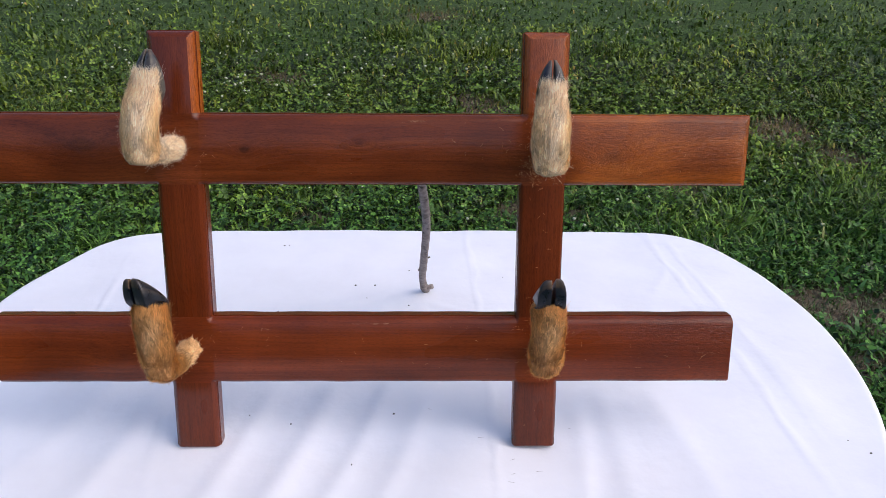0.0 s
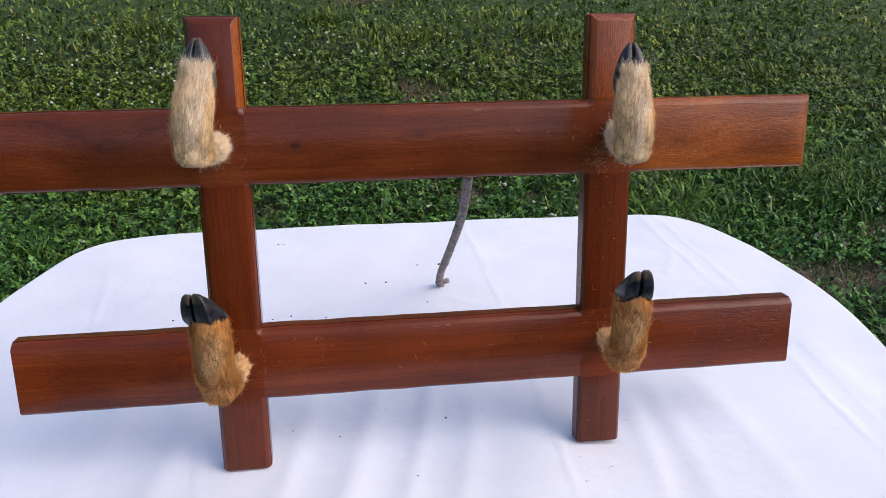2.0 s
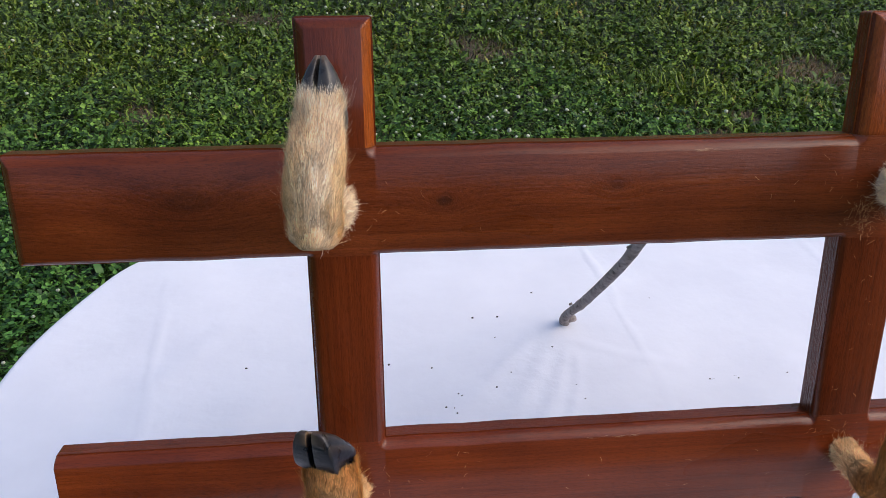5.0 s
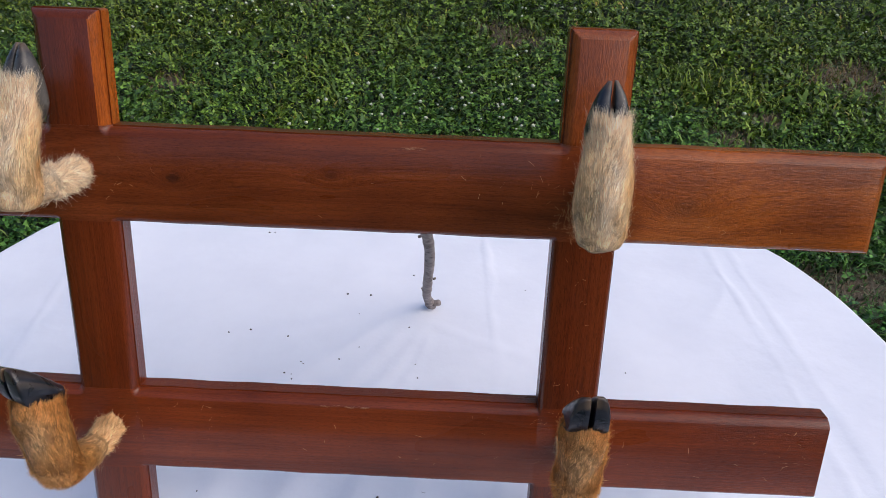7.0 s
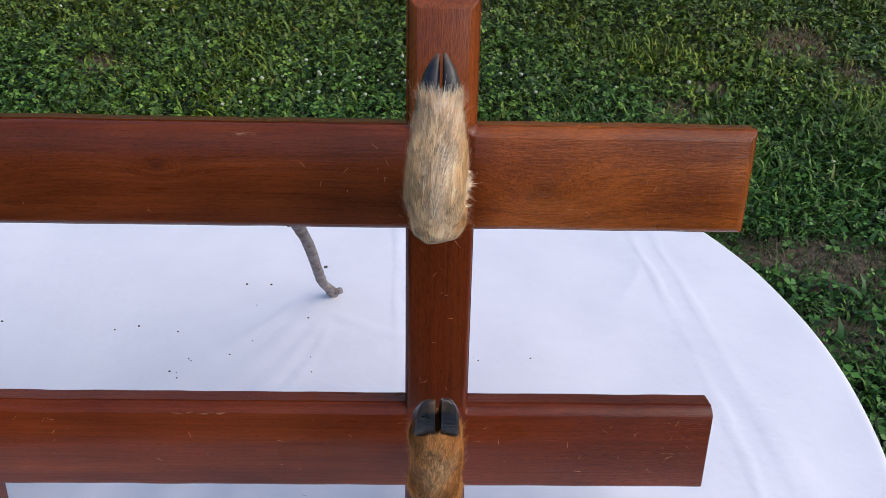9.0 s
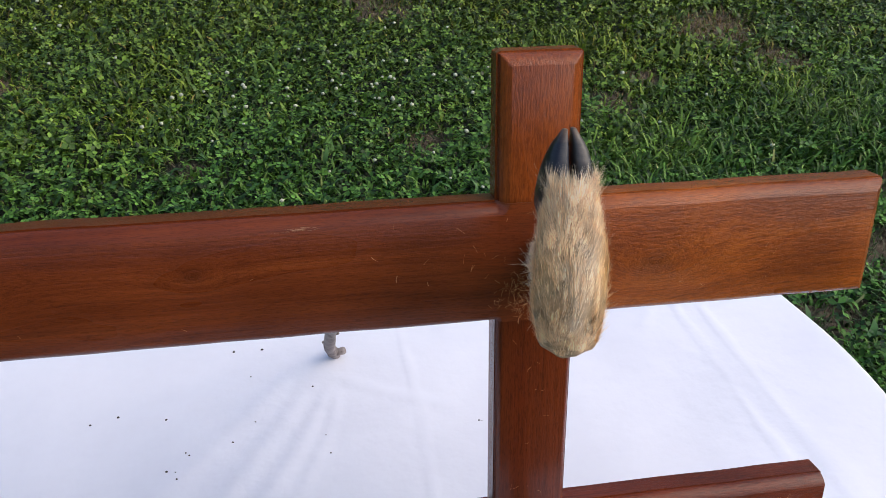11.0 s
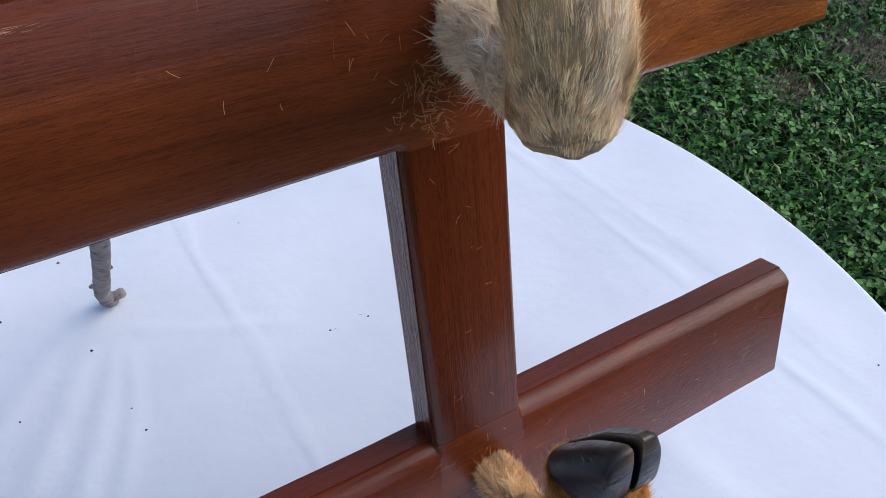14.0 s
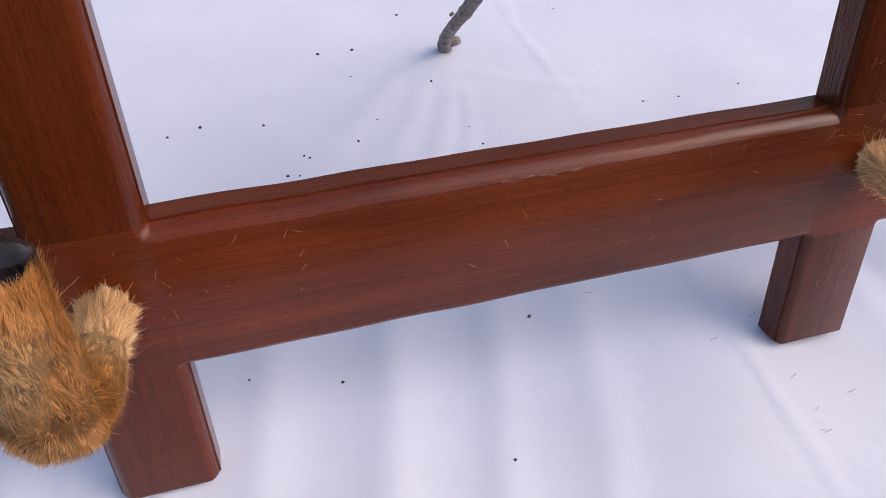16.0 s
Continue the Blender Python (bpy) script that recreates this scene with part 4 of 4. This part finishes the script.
def claw_forward(x, turn, pivot, toe_s, outer, w=0.0113):
    """A stout wedge-shaped claw beside the gap at x: toe away from the board, flat side faces, a sharp worn sole edge on top."""
    corners = [(-0.0860, 0.242), (-0.0828, 0.251), (-0.0835, 0.2580), (-0.0890, 0.2640), (-0.1080, toe_s - 0.0145), (-0.1250, toe_s - 0.0025), (-0.1305, toe_s),
               (-0.1328, toe_s - 0.0030), (-0.1322, toe_s - 0.0160), (-0.1288, 0.264), (-0.1195, 0.252), (-0.1000, 0.243)]
    loop = spline(corners, 4)
    mid = loop.mean(0)
    rings, worn = [], []
    # from the flat inner face to the rounded outer one
    for across, size, drop in ((-0.90, 0.84, 0.0035), (-0.96, 0.955, 0.0020), (-0.93, 0.985, 0.0008), (-0.86, 0.997, 0.0003), (-0.2, 1.0, 0.0004), (0.25, 0.98, 0.0024), (0.60, 0.94, 0.0066), (0.72, 0.92, 0.0086), (0.92, 0.85, 0.0130), (1.0, 0.73, 0.0175)):
        ring = []
        for number, (n, s) in enumerate(loop):
            pn, ps = mid[0] + (n - mid[0]) * size, mid[1] + (s - mid[1]) * size
            ps -= drop * max(0, (s - 0.25) / 0.04)
            wide = 2 * w * (1 - 0.22 * max(0, (n + 0.08) / -0.053) ** 1.6)
            wide *= 1 - 0.42 * max(0.0, min(1.0, (n + 0.099) / 0.017)) ** 1.4
            dx, dn = x + outer * (0.0009 + 0.0012 * max(0, (n + 0.10) / -0.033) + (across + 1) / 2 * wide) - pivot[0], pn - pivot[1]
            c, d = math.cos(turn), math.sin(turn)
            ring.append((pivot[0] + dx * c - dn * d, pivot[1] + dx * d + dn * c, ps))
            k = 1.0 if 11 <= number <= 30 else 0.0
            k *= 0.9 if across == -0.93 else 0.45 if across in (-0.96, -0.86) else 0.15 if across in (0.72, -0.2, 0.25) else 0.0
            worn.append((k, k, k))
        rings.append(ring)
    me = mesh_of("claw", *skin(rings), HORN, True, np.array(worn))
    me.set_sharp_from_angle(angle=radians(38))
    return me


def build_hook(tubes, mat, seed, label):
    """A furry hook of one or two tubes; each is a path, its coat and its number of hairs."""
    rs = np.random.RandomState(seed)
    verts, faces, colours, coats = [], [], [], []
    for path, style, count in tubes:
        rings, frames = tube(path)
        v, f = skin(rings)
        faces += [tuple(i + len(verts) for i in q) for q in f]
        verts += v
        n = len(rings)
        u = np.repeat(np.linspace(0, 1, n), len(rings[0]))
        t = np.tile(np.linspace(0, 2 * np.pi, len(rings[0]), endpoint=False), n)
        colours.append(coat_colour(rs, u, t, style) * 0.70)
        coats.append(fur("fur", frames, rs, count, mat, style))
    hook = part("hook", mesh_of("hook", verts, faces, mat, True, np.concatenate(colours)), rack, label)
    for me in coats:
        part("fur", me, hook)
    return hook


def turned(me, x, n, angle):
    """The mesh turned about an upright axis of the rack."""
    me.transform(Matrix.Translation((x, n, 0)) @ Matrix.Rotation(angle, 4, "Z") @ Matrix.Translation((-x, -n, 0)))
    return me


PALE = dict(tip_pale=0.7, tuft=(0.65, 0.45), length=0.0075, tip=1.6, phase=0.0, front=-1.2, stripe=0.95, pale=(1.02, 1.03, 1.08), root_end=-1.0, elbow=0.03, low=(0.10, 0.24, 0.38))
PALE_ROOT = dict(tip_pale=0.0, tuft=(0.5, 1.0), length=0.0085, tip=1.0, phase=1.0, front=1.57, stripe=0.3, pale=(1.02, 1.02, 1.02), root_end=1.2, elbow=2.0, low=(0.0, 0.0, 0.0))
TAWNY = dict(tip_pale=0.0, tuft=(0.66, 0.13), length=0.0066, tip=0.75, phase=2.0, front=-1.45, stripe=0.8, pale=(1.2, 1.48, 1.95), root_end=0.28, elbow=0.45, low=(0.15, 0.2, 0.2))
LABEL_UP = "furry pale straw-coloured hook ending in two dark pointed horn claws"
LABEL_LOW = "furry tawny-brown hook ending in two stout dark horn claws"

# legs with a blunt lower end, and the roots that hold them to the board
UPPER_LEG = [(0.0245, -0.0870, 0.4235, 0.0080, 0.0090), (0.0245, -0.0870, 0.4242, 0.0150, 0.0170), (0.0243, -0.0873, 0.4265, 0.0190, 0.0205), (0.0240, -0.0878, 0.4320, 0.0206, 0.0222), (0.0230, -0.0890, 0.4430, 0.0216, 0.0230),
             (0.0218, -0.0930, 0.461, 0.0228, 0.0232), (0.0225, -0.0895, 0.484, 0.0226, 0.0205), (0.0238, -0.0845, 0.503, 0.0194, 0.0170), (0.0244, -0.0825, 0.517, 0.0162, 0.0125), (0.0248, -0.0815, 0.527, 0.0130, 0.0075)]
UPPER_ROOT = [(0.036, 0.004, 0.4465, 0.0140, 0.0155), (0.035, -0.012, 0.4460, 0.0152, 0.0165), (0.033, -0.032, 0.4435, 0.0150, 0.0165), (0.029, -0.052, 0.4400, 0.0165, 0.0185), (0.026, -0.074, 0.4390, 0.0175, 0.0190)]
UPPER_L_LEG = [(-0.4900, -0.0800, 0.4340, 0.0080, 0.0090), (-0.4900, -0.0800, 0.4347, 0.0150, 0.0165), (-0.4898, -0.0803, 0.4370, 0.0185, 0.0200), (-0.4894, -0.0810, 0.4425, 0.0200, 0.0216), (-0.4888, -0.0825, 0.4550, 0.0210, 0.0224),
               (-0.4880, -0.0870, 0.472, 0.0218, 0.0220), (-0.4866, -0.0830, 0.495, 0.0216, 0.0195), (-0.4836, -0.0770, 0.514, 0.0200, 0.0165), (-0.4818, -0.0745, 0.529, 0.0172, 0.0122), (-0.4808, -0.0730, 0.538, 0.0138, 0.0075)]
UPPER_L_ROOT = [(-0.474, 0.004, 0.4470, 0.0110, 0.0120), (-0.474, -0.012, 0.4468, 0.0118, 0.0128), (-0.476, -0.032, 0.4462, 0.0118, 0.0130), (-0.480, -0.052, 0.4470, 0.0140, 0.0155), (-0.485, -0.072, 0.4500, 0.0170, 0.0185)]
LOWER = [(0.034, 0.006, 0.164, 0.0125, 0.0120), (0.033, -0.025, 0.1605, 0.0125, 0.0120), (0.031, -0.052, 0.1605, 0.0170, 0.0155), (0.028, -0.078, 0.1660, 0.0205, 0.0210),
         (0.0265, -0.0930, 0.186, 0.0218, 0.0228), (0.0262, -0.0998, 0.212, 0.0220, 0.0232), (0.0260, -0.1050, 0.234, 0.0220, 0.0250), (0.0260, -0.1065, 0.248, 0.0216, 0.0258), (0.0262, -0.1058, 0.255, 0.018, 0.0215)]
LOWER_L = [(x - 0.507 - 0.004 * min(1, max(0, -0.03 - n) / 0.06), n - 0.002 * min(1, max(0, -0.03 - n) / 0.06), s - 0.005 * min(1, max(0, 0.21 - s) / 0.04), a, b) for x, n, s, a, b in LOWER]


def add_claws(hook, claws):
    for me, grey in claws:
        if grey:
            me.materials[0] = HORN_GREY
        part("claw", me, hook, "worn grey horn claw" if grey else "")


hook = build_hook(((UPPER_LEG, PALE, 62000), (UPPER_ROOT, PALE_ROOT, 16000)), FUR_PALE, 21, LABEL_UP)
add_claws(hook, ((claw_upright(0.0248, -1, -0.0705, 0.505, 0.5625, 0.0200, 0.0170, -0.0695), False), (claw_upright(0.0252, 1, -0.0700, 0.505, 0.5630, 0.0182, 0.0170, -0.0690), True)))
hook = build_hook(((UPPER_L_LEG, PALE, 62000), (UPPER_L_ROOT, PALE_ROOT, 16000)), FUR_PALE, 22, LABEL_UP)
add_claws(hook, [(turned(claw_upright(-0.4810, d, -0.0655, 0.516, 0.5735, w, 0.0150, -0.0610), -0.4812, -0.0655, -0.48), True) for d, w in ((-1, 0.0185), (1, 0.0195))])
hook = build_hook(((LOWER, TAWNY, 72000),), FUR_TAWNY, 23, LABEL_LOW)
add_claws(hook, [(claw_forward(0.0268, 0.0, (0.0272, -0.1), s, d, w), False) for d, s, w in ((-1, 0.2960, 0.0112), (1, 0.2975, 0.0096))])
hook = build_hook(((LOWER_L, TAWNY, 72000),), FUR_TAWNY, 24, LABEL_LOW)
add_claws(hook, [(claw_forward(-0.4850, -0.50, (-0.4835, -0.1), s, d, w), False) for d, s, w in ((-1, 0.295, 0.0102), (1, 0.297, 0.0113))])


# ---- loose hairs on the wood ----
def build_loose_hairs():
    rs = np.random.RandomState(31)
    xs, ss = [], []
    for cx, cs, n, sx, sz in ((0.018, 0.416, 170, 0.011, 0.010), (0.03, 0.19, 42, 0.05, 0.03), (0.0, 0.20, 26, 0.03, 0.012), (0.26, 0.165, 16, 0.025, 0.02), (0.14, 0.16, 12, 0.06, 0.02),
                              (-0.02, 0.455, 14, 0.03, 0.02), (-0.44, 0.43, 12, 0.03, 0.02), (-0.43, 0.18, 18, 0.04, 0.03), (-0.25, 0.17, 14, 0.12, 0.025), (-0.2, 0.44, 8, 0.15, 0.03), (0.2, 0.43, 12, 0.05, 0.03), (0.03, 0.32, 12, 0.015, 0.07), (0.03, 0.05, 5, 0.015, 0.03)):
        xs.append(rs.normal(cx, sx, n)), ss.append(rs.normal(cs, sz, n))
    x, s = np.concatenate(xs), np.concatenate(ss)
    ok = np.zeros(len(x), bool)
    for s0, s1 in RAILS:
        ok |= (s > s0 + 0.012) & (s < s1 - 0.012) & (x > RAIL_ENDS[0] + 0.02) & (x < RAIL_ENDS[1] - 0.02)
    for a, b in POSTS:
        ok |= (x > a + 0.012) & (x < b - 0.012) & (s > 0.01) & (s < 0.58)
    x, s = x[ok], s[ok]
    verts, faces = [], []
    for px, ps in zip(x, s):
        a, ln, curl, w = rs.uniform(0, 6.283), rs.uniform(0.0022, 0.0080), rs.normal(0, 0.3), rs.uniform(0.00005, 0.00010)
        at = len(verts)
        rise = rs.uniform(0.0, 0.0006)
        for k in range(5):
            q = k / 4 - 0.5
            ang = a + curl * q
            cx, cs = px + math.cos(ang) * ln * q, ps + math.sin(ang) * ln * q
            n = -0.00025 - rise * (0.25 - q * q)
            verts += [(cx - math.sin(ang) * w, n, cs + math.cos(ang) * w), (cx + math.sin(ang) * w, n, cs - math.cos(ang) * w)]
        faces += [(at + 2 * k, at + 2 * k + 1, at + 2 * k + 3, at + 2 * k + 2) for k in range(4)]
    me = mesh_of("loose_hairs", verts, faces, HAIR, False, np.ones((len(verts), 3)))
    ob = new("loose_hairs", me)
    ob.matrix_basis = rack.matrix_basis
    tagged(ob, "loose short tan hairs stuck on the varnished wood", "hairs", kind="stuff")


build_loose_hairs()


# ---- prop stick ----
def build_stick():
    rs = np.random.RandomState(8)
    stick = tagged(new("prop_stick"), "crooked grey bark stick propping up the rack on the tablecloth", "stick")
    stick.location = (-0.138, 0.497, TABLE)
    path = spline([(0.002, 0.004, 0.000, 0.0088), (0.000, -0.002, 0.008, 0.0090), (-0.003, -0.014, 0.024, 0.0078), (-0.005, -0.051, 0.060, 0.0074), (-0.003, -0.090, 0.100, 0.0076),
                   (0.000, -0.133, 0.150, 0.0074), (0.003, -0.175, 0.200, 0.0077), (0.004, -0.217, 0.250, 0.0074), (0.001, -0.259, 0.300, 0.0076), (-0.004, -0.303, 0.350, 0.0072), (-0.012, -0.347, 0.400, 0.0070), (-0.016, -0.372, 0.430, 0.0068)], 7)
    rings = []
    for i in range(len(path)):
        d = path[min(i + 1, len(path) - 1), :3] - path[max(i - 1, 0), :3]
        d = d / np.linalg.norm(d)
        e = np.cross(d, [1, 0, 0])
        e /= np.linalg.norm(e)
        g = np.cross(e, d)
        r = path[i, 3] * (1 + 0.03 * rs.uniform(-1, 1)) * (1.10 if i in (9, 27, 31, 52, 66) else 1) * 0.95
        rings.append([tuple(path[i, :3] + (e * math.cos(t) + g * math.sin(t)) * r * (1 + 0.04 * math.sin(3 * t + 0.15 * i))) for t in np.linspace(0, 2 * np.pi, 14, endpoint=False)])
    part("stem", mesh_of("stem", *skin(rings), BARK, True), stick)
    for base, way, r in (((0.006, -0.006, 0.012), (0.9, 0.1, 0.12), 0.0055), ((-0.006, -0.249, 0.288), (-0.8, 0.1, -0.5), 0.002), ((-0.010, -0.06, 0.08), (-0.7, -0.2, -0.3), 0.0018), ((0.007, -0.10, 0.125), (0.8, 0.0, 0.3), 0.0018)):
        way = Vector(way).normalized()
        side = way.orthogonal().normalized()
        other = way.cross(side)
        rings = []
        for k, q in ((-0.5, 1.0), (0.6, 1.0), (1.4, 1.05), (1.9, 0.75), (2.0, 0.2)):
            c = Vector(base) + way * (k * r * 1.1)
            rings.append([tuple(c + (side * math.cos(t) + other * math.sin(t)) * r * q) for t in np.linspace(0, 2 * np.pi, 10, endpoint=False)])
        part("twig_stub", mesh_of("twig_stub", *skin(rings), BARK, True), stick)


build_stick()


# ---- crumbs on the cloth ----
def build_crumbs():
    rs = np.random.RandomState(12)
    spots = [(-0.340, 0.307), (-0.337, 0.296), (-0.351, 0.310), (-0.326, 0.332), (-0.462, 0.405), (-0.428, 0.415), (-0.285, 0.530), (-0.257, 0.470), (-0.246, 0.380),
             (0.030, 0.565), (-0.173, 0.594), (-0.244, 0.529), (-0.468, 0.725), (-0.457, 0.726), (-0.413, 0.079), (-0.643, 0.425), (0.095, 0.345), (0.051, 0.347), (0.173, 0.349),
             (-0.331, 0.337), (-0.273, 0.347), (-0.364, 0.401), (-0.149, 0.315), (-0.154, 0.346), (-0.170, 0.439), (-0.241, -0.038), (-0.345, 0.060), (-0.185, 0.083), (0.515, 0.02), (0.535, -0.01)]
    verts, faces = [], []
    for x, y in spots:
        r = rs.uniform(0.0009, 0.0020)
        big = [(math.cos(t) * r * rs.uniform(0.7, 1.5), math.sin(t) * r * rs.uniform(0.6, 1.1)) for t in np.linspace(0, 6.283, 7, endpoint=False)]
        z = TABLE - 0.003 + float(drape(np.array(x), np.array(y)))
        at = len(verts)
        verts += [(x + a, y + b, z - 0.0004) for a, b in big] + [(x + a * 0.6, y + b * 0.6, z + r * 0.9) for a, b in big]
        faces += [(at + i, at + (i + 1) % 7, at + 7 + (i + 1) % 7, at + 7 + i) for i in range(7)] + [tuple(at + 7 + i for i in range(7))]
    # thin fallen hairs
    for x, y in [(-0.007, -0.027), (-0.012, -0.077), (-0.008, -0.058), (-0.015, -0.075), (-0.002, 0.038), (-0.128, 0.092), (0.03, -0.05), (0.05, 0.01), (-0.05, 0.02), (0.09, 0.05), (0.055, 0.345), (0.09, 0.35)]:
        a, ln, w = rs.uniform(-0.5, 0.5), rs.uniform(0.004, 0.010), 0.00016
        z = TABLE - 0.002 + float(drape(np.array(x), np.array(y)))
        at = len(verts)
        for k in (-0.5, 0, 0.5):
            verts += [(x + math.cos(a) * ln * k, y + math.sin(a) * ln * k - w, z + 0.0006), (x + math.cos(a) * ln * k, y + math.sin(a) * ln * k + w, z + 0.0006)]
        faces += [(at, at + 2, at + 3, at + 1), (at + 2, at + 4, at + 5, at + 3)]
    ob = new("crumbs", mesh_of("crumbs", verts, faces, CRUMB))
    tagged(ob, "dark soil crumbs and hairs scattered on the tablecloth", "crumbs", kind="stuff")


build_crumbs()
